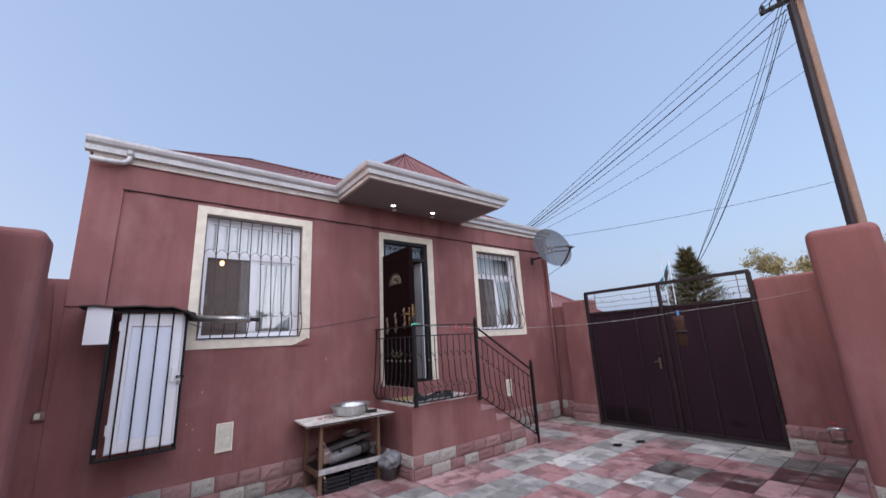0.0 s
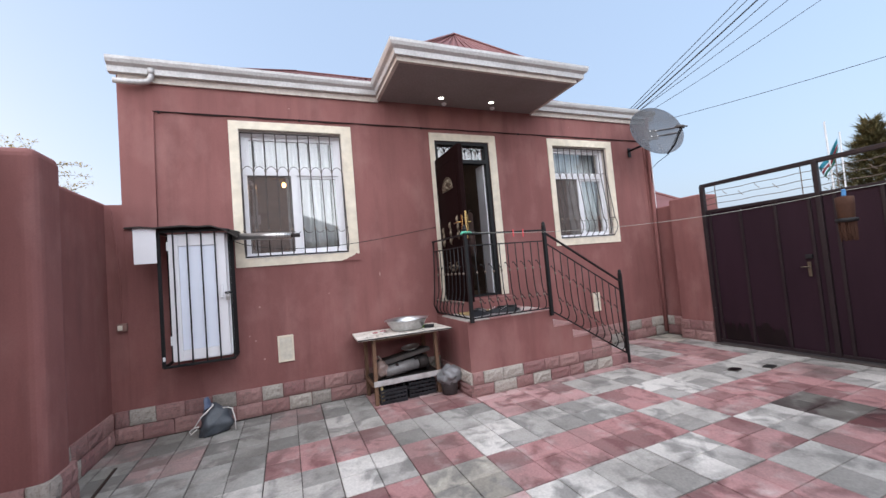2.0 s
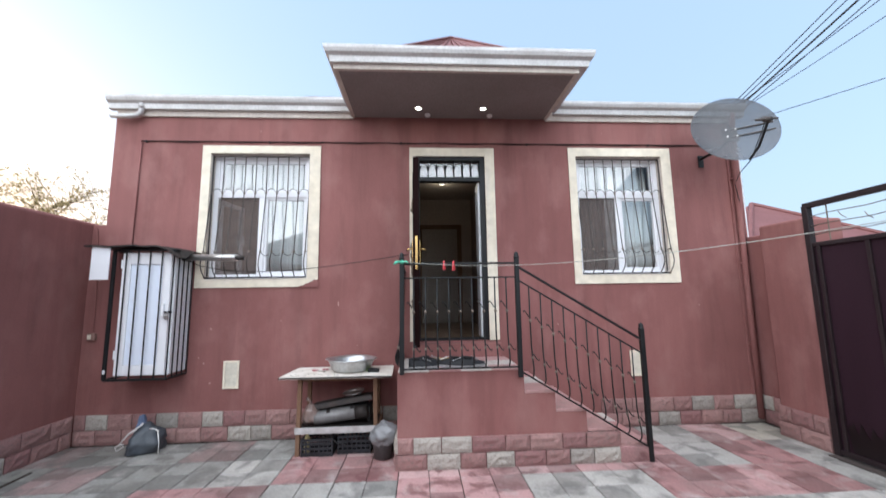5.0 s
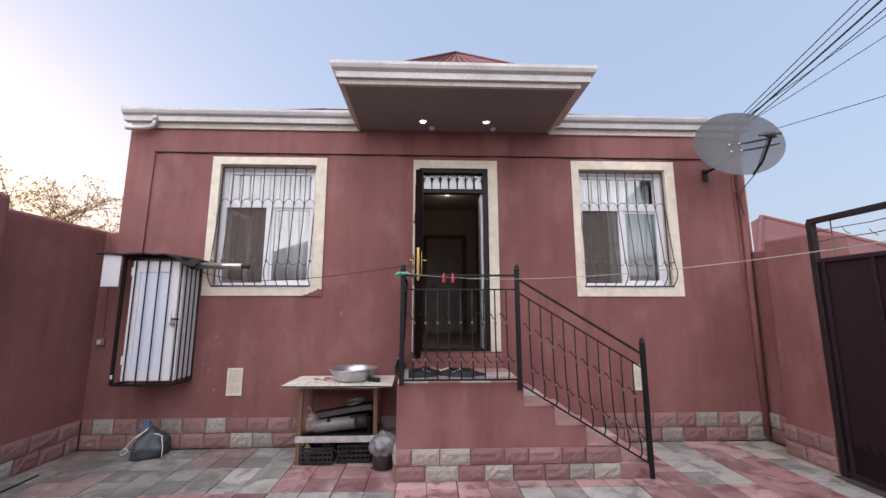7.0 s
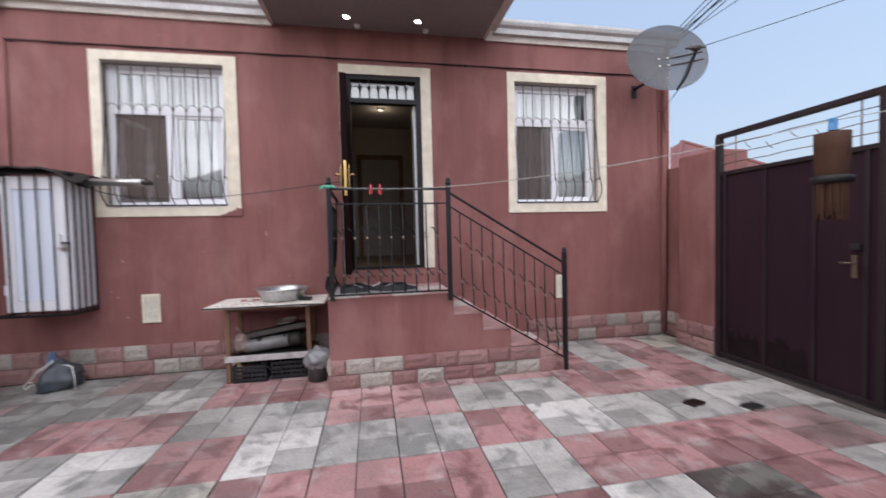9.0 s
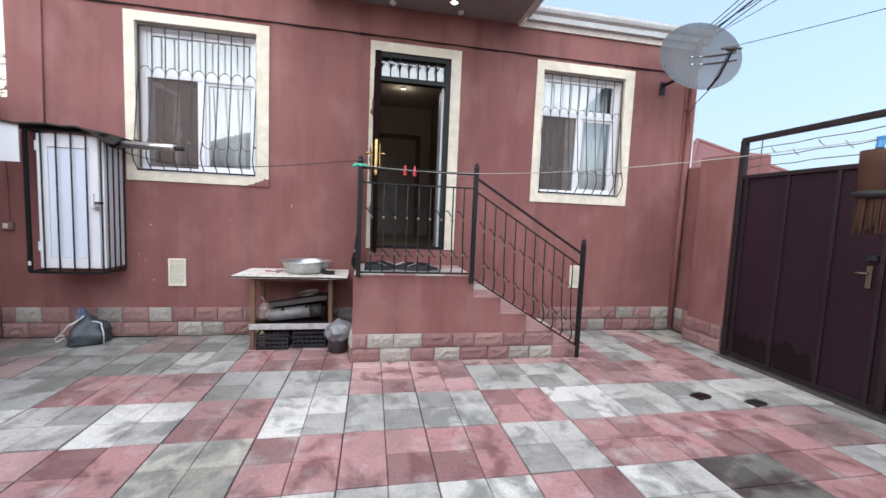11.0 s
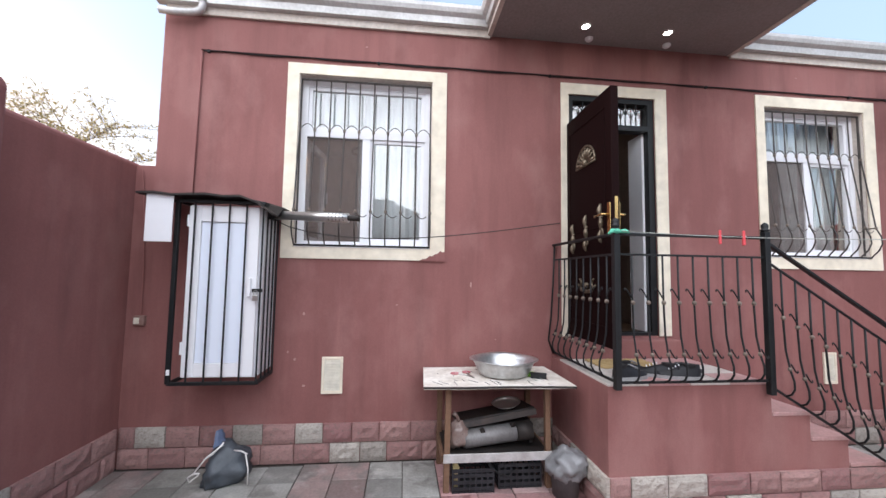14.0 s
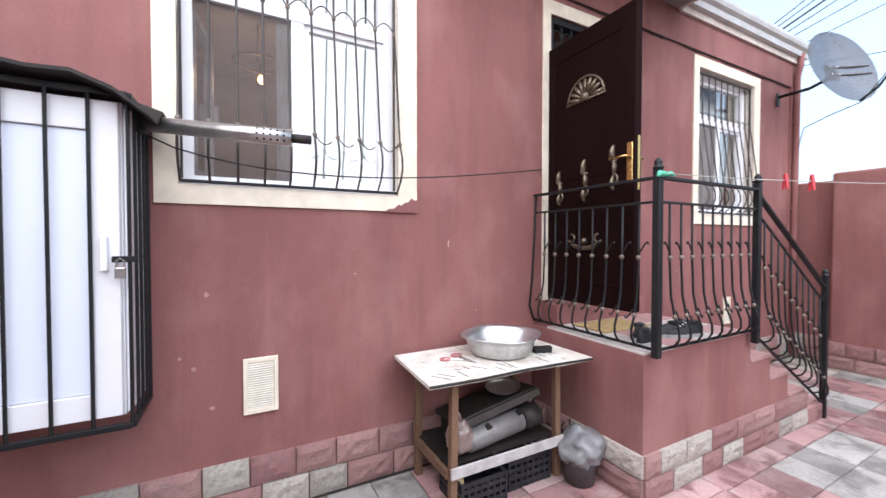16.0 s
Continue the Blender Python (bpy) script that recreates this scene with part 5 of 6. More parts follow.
def sack(name, c, sx, sy, sz, material, label, category, neck=0.0, seed=1, crumple=1.0):
    """A crumpled bag: a lumpy body with a gathered neck."""
    root = thing(name, (c[0], c[1], c[2] - sz), label, category)
    bm = bmesh.new()
    bmesh.ops.create_icosphere(bm, subdivisions=4, radius=1.0)
    for v in bm.verts:
        d = v.co.normalized()
        n = noise.noise(d * 1.6 + Vector((seed * 3.1, 0, 0))) * 0.28 + abs(noise.noise(d * 4.2 + Vector((0, seed * 2.3, 0)))) * 0.22 + abs(noise.noise(d * 8.0 + Vector((seed, 1, 0)))) * 0.16 * crumple
        k = 0.9 + n
        z = d.z * k
        if z > 0.45:
            pinch = max(0.25, 1 - (z - 0.45) * neck)
            d = Vector((d.x * pinch, d.y * pinch, d.z))
        v.co = Vector((d.x * k * sx, d.y * k * sy, max(-sz, z * sz)))
    bm.transform(Matrix.Translation(c))
    part("bag", bm, material, root, smooth=True)
    return root


FOIL = surface("clear_wrinkled_plastic", (0.24, 0.19, 0.17), (0.17, 0.09, 0.065), 0.3, grain=25, patch=14, spec=0.7, depth=0.004)
s = sack("plastic_bag", (3.11, 4.98, 0.372), 0.085, 0.075, 0.11, FOIL, "wrinkled clear bag of odds and ends on the shelf", "bag", 0.9, 3)
part("knot", tube([(3.11, 4.98, 0.46), (3.10, 4.97, 0.50), (3.07, 4.96, 0.53)], [0.016, 0.01, 0.018], n=8), FOIL, s, smooth=True)
CRATE = surface("black_crate_plastic", (0.018, 0.018, 0.02), (0.035, 0.035, 0.04), 0.5, patch=10)


def crate(x0, x1, y0, y1, h, label):
    root = thing("plastic_crate", ((x0 + x1) / 2, (y0 + y1) / 2, 0), label, "crate", "crates under the table")
    part("base", box(x0, x1, y0, y1, 0.0, 0.012), CRATE, root)
    for z in (0.03, 0.075, 0.12, h):
        bm = box(x0, x1, y0, y0 + 0.008, z - 0.012, z + 0.012)
        box(x0, x1, y1 - 0.008, y1, z - 0.012, z + 0.012, bm)
        box(x0, x0 + 0.008, y0 + 0.008, y1 - 0.008, z - 0.012, z + 0.012, bm)
        box(x1 - 0.008, x1, y0 + 0.008, y1 - 0.008, z - 0.012, z + 0.012, bm)
        part("band", bm, CRATE, root)
    n = 7
    for i in range(n + 1):
        x = x0 + 0.006 + (x1 - x0 - 0.012) * i / n
        part("upright", box(x - 0.006, x + 0.006, y0 - 0.003, y0 + 0.007, 0.0, h + 0.01), CRATE, root)
        part("upright", box(x - 0.006, x + 0.006, y1 - 0.007, y1 + 0.003, 0.0, h + 0.01), CRATE, root)
    return root


crate(3.05, 3.36, 4.86, 5.12, 0.155, "black slatted plastic crate under the table")
crate(3.40, 3.73, 4.90, 5.18, 0.165, "black slatted plastic crate under the table")
bt = thing("plastic_bottle", (3.09, 4.95, 0.012), "yellowed plastic bottle in the crate", "bottle")
part("body", lathe([(0.0, 0.0), (0.03, 0.0), (0.032, 0.01), (0.032, 0.13), (0.012, 0.165), (0.012, 0.185), (0.0, 0.185)], (3.085, 4.95, 0.0122), 16), surface("yellowed_plastic", (0.5, 0.4, 0.2), (0.4, 0.32, 0.16), 0.4), bt, smooth=True)
bk = thing("bucket", (3.87, 4.80, 0), "dark plastic bucket with slots beside the table", "bucket")
part("body", lathe([(0.0, 0.004), (0.09, 0.004), (0.105, 0.17), (0.112, 0.175), (0.112, 0.183), (0.1, 0.178), (0.085, 0.012), (0.0, 0.012)], (3.865, 4.79, 0.0), 28), surface("dark_grey_plastic", (0.12, 0.12, 0.122), (0.07, 0.068, 0.066), 0.45, patch=7), bk, smooth=True)
BAG = surface("grey_bin_bag", (0.23, 0.23, 0.235), (0.15, 0.15, 0.155), 0.35, grain=22, patch=9, spec=0.6, depth=0.006)
sack("bin_bag", (3.885, 4.785, 0.215), 0.15, 0.14, 0.12, BAG, "crumpled grey plastic bag stuffed in the bucket", "bag", 0.5, 5, 0.3)
hose = thing("cable_loop", (3.35, 4.88, 0.2), "black cable looped over the batten", "cable")
part("cable", tube([(3.28, 4.886, 0.285), (3.29, 4.878, 0.24), (3.33, 4.872, 0.18), (3.40, 4.87, 0.12), (3.47, 4.875, 0.10), (3.52, 4.885, 0.14)], 0.006, n=6), RUBBER, hose, smooth=True)

TARP = surface("dark_blue_grey_bag", (0.05, 0.06, 0.073), (0.09, 0.098, 0.11), 0.5, grain=18, patch=7, spec=0.5, depth=0.006)
s = thing("tied_bag", (1.32, 5.14, 0.0), "dark blue-grey tied plastic bag against the wall", "bag")
bm = bmesh.new()
for x, y, z in ((1.15, 5.02, 0.0), (1.21, 4.96, 0.0), (1.29, 4.98, 0.0), (1.45, 5.06, 0.0), (1.46, 5.27, 0.0), (1.19, 5.28, 0.0), (1.17, 4.99, 0.10), (1.26, 4.955, 0.12), (1.50, 5.05, 0.12), (1.49, 5.24, 0.2), (1.43, 5.07, 0.255), (1.15, 5.2, 0.2), (1.24, 5.09, 0.29), (1.31, 5.2, 0.30), (1.19, 5.2, 0.30)):
    bm.verts.new((x, y, z))
bmesh.ops.convex_hull(bm, input=bm.verts[:])
bmesh.ops.triangulate(bm, faces=bm.faces[:])
bmesh.ops.subdivide_edges(bm, edges=bm.edges[:], cuts=5, use_grid_fill=True)
for v in bm.verts:
    d = (v.co - Vector((1.32, 5.13, 0.13))).normalized()
    k = abs(noise.noise(v.co * 11.0)) * 0.05 + abs(noise.noise(v.co * 26.0)) * 0.022 - 0.02
    v.co = v.co + d * k
    v.co.z = max(0.001, v.co.z)
part("bag", bm, TARP, s, "", True)
part("knot", tube([(1.24, 5.16, 0.27), (1.22, 5.17, 0.31), (1.215, 5.18, 0.345), (1.205, 5.185, 0.385)], [0.085, 0.05, 0.048, 0.03], n=7, flat=0.6), surface("blue_bag_neck", (0.10, 0.135, 0.22), (0.07, 0.09, 0.15), 0.5, grain=18, patch=9, spec=0.5, depth=0.006), s, "blue gathered neck")
RUST_BAR = surface("dark_rusty_iron", (0.03, 0.022, 0.018), (0.06, 0.035, 0.025), 0.75, 0.3, grain=40, patch=9)
ROPE = surface("white_rope", (0.75, 0.73, 0.7), (0.6, 0.58, 0.55), 0.8, grain=120, patch=20)
for pts2 in ([(1.13, 5.02, 0.10), (1.07, 4.99, 0.06), (1.06, 4.98, 0.10), (1.11, 4.97, 0.13), (1.16, 4.965, 0.135)], [(1.10, 4.97, 0.12), (1.19, 5.0, 0.235), (1.30, 5.06, 0.312)], [(1.17, 5.0, 0.22), (1.23, 5.03, 0.25), (1.30, 5.07, 0.325)], [(1.40, 5.04, 0.272), (1.46, 5.03, 0.27), (1.515, 5.03, 0.245)], [(1.50, 5.03, 0.25), (1.53, 5.02, 0.13), (1.53, 5.02, 0.012)]):
    part("cord", tube(pts2, 0.006, n=8), ROPE, s, "white cord", True)

s.location, s.scale = (1.39, 5.18, 0.0), (0.85, 0.85, 0.92)
bar = thing("iron_bar", (0.71, 4.23, 0.005), "thin dark flat iron bar lying on the paving", "bar")
part("bar", box(-0.012, 0.012, -0.5, 0.5, 0.0, 0.008, bevel=0.002, turn=pose(0.71, 4.23, 0.005, 0, 0, 3)), RUST_BAR, bar)

# ---- shoes and mat on the porch ----
mt = thing("door_mat", (4.5, 5.05, PZ), "woven straw door mat on the porch", "mat")
bm = bmesh.new()
for i in range(14):
    y = 4.90 + 0.022 * i
    tube([(4.22 + 0.5 * k / 12, y + 0.004 * math.sin(k * math.pi), PZ + 0.008 + 0.003 * (-1) ** (k + i)) for k in range(13)], 0.010, bm, 6, 0.6)
part("weave", bm, surface("yellow_straw", (0.42, 0.3, 0.14), (0.3, 0.2, 0.09), 0.85, grain=80, patch=12), mt, smooth=True)
LEATHER = surface("black_shoe_leather", (0.009, 0.009, 0.011), (0.02, 0.02, 0.024), 0.5, grain=90, patch=15)
SOLE = surface("worn_rubber_sole", (0.3, 0.3, 0.3), (0.22, 0.215, 0.21), 0.8, grain=60, patch=15)


def shoe(x, y, turn_z, label, scale=1.0, stripe=False):
    at = pose(x, y, PZ, 0, 0, turn_z) @ Matrix.Scale(scale, 4)
    root = thing("shoe", (x, y, PZ), label, "shoe", "shoes on the porch")
    n, rows, srows = 16, [], []
    bm, bs_ = bmesh.new(), bmesh.new()
    for i in range(13):
        u = i / 12
        w = 0.045 * (math.sin(math.pi * min(1, max(0.02, u * 0.92 + 0.06))) ** 0.45) * (1.0 if u > 0.5 else 0.86)
        h = 0.105 if u < 0.3 else 0.105 - 0.06 * ((u - 0.3) / 0.7) ** 0.8
        px = 0.28 * (u - 0.5)
        rows.append([bm.verts.new(at @ Vector((px, w * math.cos(a) * (1 - 0.35 * max(0, math.sin(a))), 0.02 + max(0, math.sin(a)) * (h - 0.02)))) for a in [math.pi * k / (n - 1) for k in range(n)]])
        srows.append([bs_.verts.new(at @ Vector((px * 1.03, s * w * 1.08, z))) for s, z in ((-1, 0.0), (1, 0.0), (1, 0.024), (-1, 0.024))])
    for a, b in zip(rows, rows[1:]):
        for k in range(n - 1):
            bm.faces.new((a[k], b[k], b[k + 1], a[k + 1]))
    for rr in (rows[0], rows[-1]):
        bm.faces.new(rr)
    for a, b in zip(srows, srows[1:]):
        for k in range(4):
            bs_.faces.new((a[k], a[(k + 1) % 4], b[(k + 1) % 4], b[k]))
    for rr in (srows[0], srows[-1]):
        bs_.faces.new(rr)
    for q in (bm, bs_):
        bmesh.ops.recalc_face_normals(q, faces=q.faces[:])
    up = part("upper", bm, LEATHER, root, smooth=True)
    part("sole", bs_, SOLE, root)
    part("opening", lathe([(0.0, 0.003), (0.03, 0.003), (0.036, 0.0), (0.034, -0.02)], (0, 0, 0), 14, turn=at @ pose(-0.075, 0, 0.103) @ Matrix.Diagonal((1.25, 0.8, 1, 1))), RUBBER, up)
    for k in range(4):
        a, z = 0.0 + 0.022 * k, 0.098 - 0.009 * k
        part("lace", tube([at @ Vector((a, -0.022, z - 0.004)), at @ Vector((a, 0, z + 0.004)), at @ Vector((a, 0.022, z - 0.004))], 0.004, n=5), PVC if stripe else SOLE, up)


shoe(4.26, 4.60, 12, "black leather shoe on the porch")
shoe(4.35, 4.72, 25, "black leather shoe on the porch")
shoe(4.50, 4.66, 150, "dark trainer with pale laces on the porch", 1.0, True)
shoe(4.62, 4.60, 165, "dark trainer with pale laces on the porch", 1.0, True)
shoe(4.74, 4.66, 10, "black leather shoe on the porch", 0.95)

# ---- gate ----
GX, GY0, GY1, GTOP, GSOLID = 8.16, 1.705, 4.40, 2.40, 2.0
gate = thing("yard_gate", (GX, 3.0, 0), "dark plum steel yard gate with a wicket door", "gate")
for y in (GY0 + 0.02, GY1 - 0.02):
    part("post", square_bar((GX, y, 0), (GX, y, GTOP), 0.06), GATE_RIB, gate)
part("top_beam", square_bar((GX, GY0, GTOP), (GX, GY1, GTOP), 0.055), GATE_RIB, gate)
SPLIT = 3.0
part("mullion", square_bar((GX - 0.01, SPLIT, 0.03), (GX - 0.01, SPLIT, GTOP), 0.055), GATE_RIB, gate)
part("leaf", box(GX + 0.0, GX + 0.02, SPLIT + 0.03, GY1 - 0.05, 0.03, GSOLID), GATE, gate, "plum painted sheet leaf")
part("leaf", box(GX + 0.0, GX + 0.02, GY0 + 0.05, SPLIT - 0.03, 0.03, GSOLID), GATE, gate, "plum painted sheet leaf")
for y in (4.30, 3.88, 3.46, 3.10, 2.86, 2.46, 1.98):
    part("rib", box(GX - 0.022, GX - 0.001, y - 0.016, y + 0.016, 0.04, GSOLID, bevel=0.003), GATE_RIB, gate)
for a, b in ((SPLIT + 0.03, GY1 - 0.05), (GY0 + 0.05, SPLIT - 0.03)):
    for z in (0.05, GSOLID):
        part("rail", box(GX - 0.024, GX + 0.03, a, b, z - 0.02, z + 0.02, bevel=0.003), GATE_RIB, gate)
    for z in (2.10, 2.19, 2.29):
        part("wire", tube([(GX, a + (b - a) * k / 8, z + 0.006 * math.sin(k * 2.1)) for k in range(9)], 0.0045, n=5), COLLAR, gate, smooth=True)
    for k in range(4):
        y = a + (b - a) * (0.3 + 0.16 * k)
        part("barb", tube([(GX, y - 0.03, 2.16 + 0.05 * (k % 2)), (GX - 0.01, y, 2.19 + 0.05 * (k % 2)), (GX, y + 0.03, 2.23 + 0.05 * (k % 2))], 0.004, n=5), COLLAR, gate)
    for y in (a + 0.12, b - 0.16):
        part("stile", tube([(GX, y, GSOLID), (GX, y, GTOP - 0.03)], 0.006, n=5), COLLAR, gate)
part("lock_plate", box(GX - 0.032, GX - 0.0225, 3.15, 3.185, 1.0, 1.18, bevel=0.003), OLD_BRASS, gate, "worn steel lock plate")
part("handle", tube([(GX - 0.03, 3.165, 1.12), (GX - 0.07, 3.165, 1.12), (GX - 0.075, 3.2, 1.12), (GX - 0.075, 3.235, 1.117)], 0.007), OLD_BRASS, gate, "steel lever handle", True)
part("bolt_box", box(GX - 0.03, GX - 0.001, 3.13, 3.20, 1.22, 1.27, bevel=0.004), RUBBER, gate)
for y in (GY0 + 0.06, 4.36):
    for z in (0.4, 1.6):
        part("hinge", tube([(GX - 0.03, y, z), (GX - 0.03, y, z + 0.14)], 0.014), GATE_RIB, gate)
rng = random.Random(9)


def stain(y0, y1, z0, z1):
    bm = bmesh.new()
    ring = []
    for k in range(24):
        u = k / 12
        y, z = (y0 + (y1 - y0) * u, z0) if u < 1 else (y1 - (y1 - y0) * (u - 1), z1 - rng.uniform(0, 0.5) * (z1 - z0))
        ring.append(bm.verts.new((GX - 0.0035, y, z)))
    f = bm.faces.new(ring[::-1])
    r = bmesh.ops.extrude_face_region(bm, geom=[f])
    bmesh.ops.translate(bm, verts=[v for v in r["geom"] if isinstance(v, bmesh.types.BMVert)], vec=(-0.001, 0, 0))
    bmesh.ops.recalc_face_normals(bm, faces=bm.faces[:])
    part("damp_patch", bm, DAMP, gate, "dark wet stain")


stain(3.92, 4.28, 0.08, 0.36)
stain(3.5, 3.86, 0.08, 0.40)
stain(2.15, 2.35, 0.22, 0.32)
part("threshold", box(8.06, 8.30, GY0, GY1, -0.03, 0.012), MORTAR, gate)

bl = thing("broom", (6.25, 2.04, 1.4), "short brown reed broom hanging on the line", "broom")
RED = surface("brown_reed", (0.06, 0.027, 0.016), (0.038, 0.017, 0.011), 0.9, grain=70, patch=14, streak=True)
c = Vector((6.25, 2.04, 0))
part("collar", lathe([(0.0, 1.79), (0.056, 1.78), (0.056, 1.72), (0.05, 1.62), (0.045, 1.60)], c, 16), RED, bl, smooth=True)
part("band", lathe([(0.05, 1.612), (0.066, 1.608), (0.066, 1.585), (0.05, 1.58)], c, 16), RUBBER, bl, smooth=True)
bm = bmesh.new()
rng = random.Random(5)
for k in range(150):
    a, q = rng.uniform(0, math.tau), rng.uniform(0, 1) ** 0.5
    t0, t1 = c + Vector((0.05 * q * math.cos(a), 0.05 * q * math.sin(a), 1.60)), c + Vector((0.05 * q * math.cos(a), 0.05 * q * math.sin(a), rng.uniform(1.43, 1.49)))
    tube([t0, t0.lerp(t1, 0.5) + Vector((0, 0, 0.002)), t1], [0.006, 0.006, 0.003], bm, 4)
part("bristles", bm, RED, bl)
part("clip", tube([c + Vector((0, 0, 1.79)), c + Vector((0.004, 0, 1.82)), c + Vector((0, 0, 1.84))], 0.014), surface("blue_plastic", (0.1, 0.3, 0.6), (0.08, 0.22, 0.45), 0.4), bl, "blue clip")
tap = thing("water_tap", (7.2, 1.05, 0.5), "brass and steel garden tap on the wall", "tap")
tx = Matrix.Translation((7.1, 0.955, 0.52))
T = lambda x, y, z: tx @ Vector((x, y, z))
part("body", tube([T(0, 0, 0), T(0, 0.10, 0), T(0, 0.15, -0.01), T(0, 0.17, -0.05)], [0.016, 0.016, 0.015, 0.012], n=12), STEEL, tap, smooth=True)
part("handle", tube([T(0, 0.09, 0.0), T(0, 0.09, 0.05), T(0, 0.14, 0.055)], 0.009), surface("red_enamel", (0.4, 0.03, 0.03), (0.3, 0.03, 0.03), 0.4), tap, "red lever")
part("body", tube([T(0.05, 0, -0.12), T(0.05, 0.12, -0.12), T(0.05, 0.16, -0.15)], 0.012, n=12), OLD_BRASS, tap, smooth=True)

# ---- beyond the walls ----
pole = thing("utility_pole", (13.1, 0.75, -0.06), "tall weathered concrete utility pole with cables", "utility pole")
top = Vector((12.9, 0.62, 9.6))
bm = bmesh.new()
b0 = Vector((13.1, 0.83, -0.06))
part("shaft", square_bar(b0, top, 0.16, d=0.16), CONCRETE_POLE, pole)
part("metal_channel", square_bar(b0 + Vector((-0.1, 0.13, 0)), top + Vector((-0.1, 0.12, -0.5)), 0.12), GATE_RIB, pole, "dark steel channel")
part("crossarm", square_bar(top + Vector((0, -0.9, -0.3)), top + Vector((0, 0.7, -0.3)), 0.09), BLACK_IRON, pole)
for y in (-0.8, -0.4, 0.3, 0.62):
    part("insulator", lathe([(0.0, 0.16), (0.03, 0.15), (0.05, 0.10), (0.035, 0.07), (0.05, 0.04), (0.02, 0.0)], top + Vector((0, y, -0.25)), 12), RUBBER, pole, smooth=True)
rng = random.Random(12)


def wire(a, b, sag, r, label="black overhead cable from the utility pole"):
    a, b = Vector(a), Vector(b)
    root = thing("overhead_cable", a, label, "cable", "overhead cables")
    pts3 = []
    for k in range(25):
        u = k / 24
        p = a.lerp(b, u)
        p.z -= sag * 4 * u * (1 - u)
        pts3.append(p)
    part("cable", tube(pts3, r, n=5), RUBBER, root, smooth=True)


for k in range(4):
    wire(top + Vector((0, 0.3 - 0.1 * k, -0.05 - 0.22 * k)), (8.46, 8.5 + 0.08 * k, 3.2 + 0.05 * k), 0.06 + 0.08 * k, 0.008 if k != 2 else 0.015)
for k in range(5):
    wire(top + Vector((0, 0.25, -0.2 - 0.15 * k)), (15.6 + 0.25 * k, 4.9 + 0.12 * k, 3.4), 0.10 + 0.12 * (k * k % 5), 0.008)
wire((12.95, 0.75, 8.2), (8.46, 6.9, 3.9), 0.25, 0.006)
wire((12.95, 0.75, 7.4), (8.46, 6.4, 3.9), 0.2, 0.005)
wire((13.0, 0.78, 4.6), (8.44, 6.2, 3.92), 0.12, 0.005)
for k in range(4):
    wire(top + Vector((0, -0.3 - 0.15 * k, -0.3)), (22.0, -14.0 - k, 9.0), 0.5 + 0.3 * k, 0.012)
for k in range(5):
    a0 = top + Vector((-0.1, -0.4 + 0.2 * k, -0.2))
    part("cable_loop", tube([a0 + Vector((0.0, 0.28 * math.cos(j * 0.5 + k), 0.22 * math.sin(j * 0.5 + k) - 0.1 * j / 9)) for j in range(12)], 0.014, n=5), RUBBER, pole, smooth=True)

fl = thing("flag_pole", (11.7, 4.26, -0.06), "thin white pole with a furled striped flag", "flag")
part("mast", tube([(11.7, 4.26, -0.06), (11.68, 4.28, 3.62)], 0.014, n=8), GUTTER, fl, smooth=True)
part("mast", tube([(11.62, 4.12, -0.06), (11.66, 4.08, 3.35)], 0.011, n=8), GUTTER, fl, smooth=True)
cols = [(0.03, 0.2, 0.27), (0.25, 0.05, 0.06), (0.04, 0.16, 0.12)]
for k, colr in enumerate(cols):
    bm = bmesh.new()
    rows = []
    for i in range(9):
        u = i / 8
        rows.append([bm.verts.new((11.66 - 0.03 * math.sin(u * 8 + j), 4.12 + 0.3 * u * (1 - 0.3 * (k + j * 0.5) / 3), 3.25 - (0.2, 0.3, 0.36, 0.42)[k + j] + 0.2 - 0.5 * u - 0.03 * math.sin(u * 5))) for j in (0, 1)])
    for a, b in zip(rows, rows[1:]):
        bm.faces.new((a[0], b[0], b[1], a[1]))
    r = bmesh.ops.extrude_face_region(bm, geom=bm.faces[:])
    bmesh.ops.translate(bm, verts=[v for v in r["geom"] if isinstance(v, bmesh.types.BMVert)], vec=(0.004, 0, 0))
    part("stripe", bm, surface(("blue", "red", "green")[k] + "_flag_cloth", colr, tuple(v * 0.7 for v in colr), 0.9, grain=60, patch=5), fl, smooth=True)


def leaves(bm, at, spread, count, size, rng, droop=0.0):
    for _ in range(count):
        d = Vector((rng.gauss(0, 1), rng.gauss(0, 1), rng.gauss(0, 0.7)))
        p = Vector(at) + d * spread
        q = Euler((rng.uniform(-1.2, 1.2), rng.uniform(-1.2, 1.2), rng.uniform(0, 6.28))).to_matrix()
        s = size * rng.uniform(0.6, 1.4)
        v = [bm.verts.new(p + q @ Vector(c) * s) for c in ((-1, 0, 0), (0, -0.32, 0.08), (1, 0, -droop), (0, 0.32, 0.08))]
        bm.faces.new((v[0], v[1], v[2]))
        bm.faces.new((v[0], v[2], v[3]))


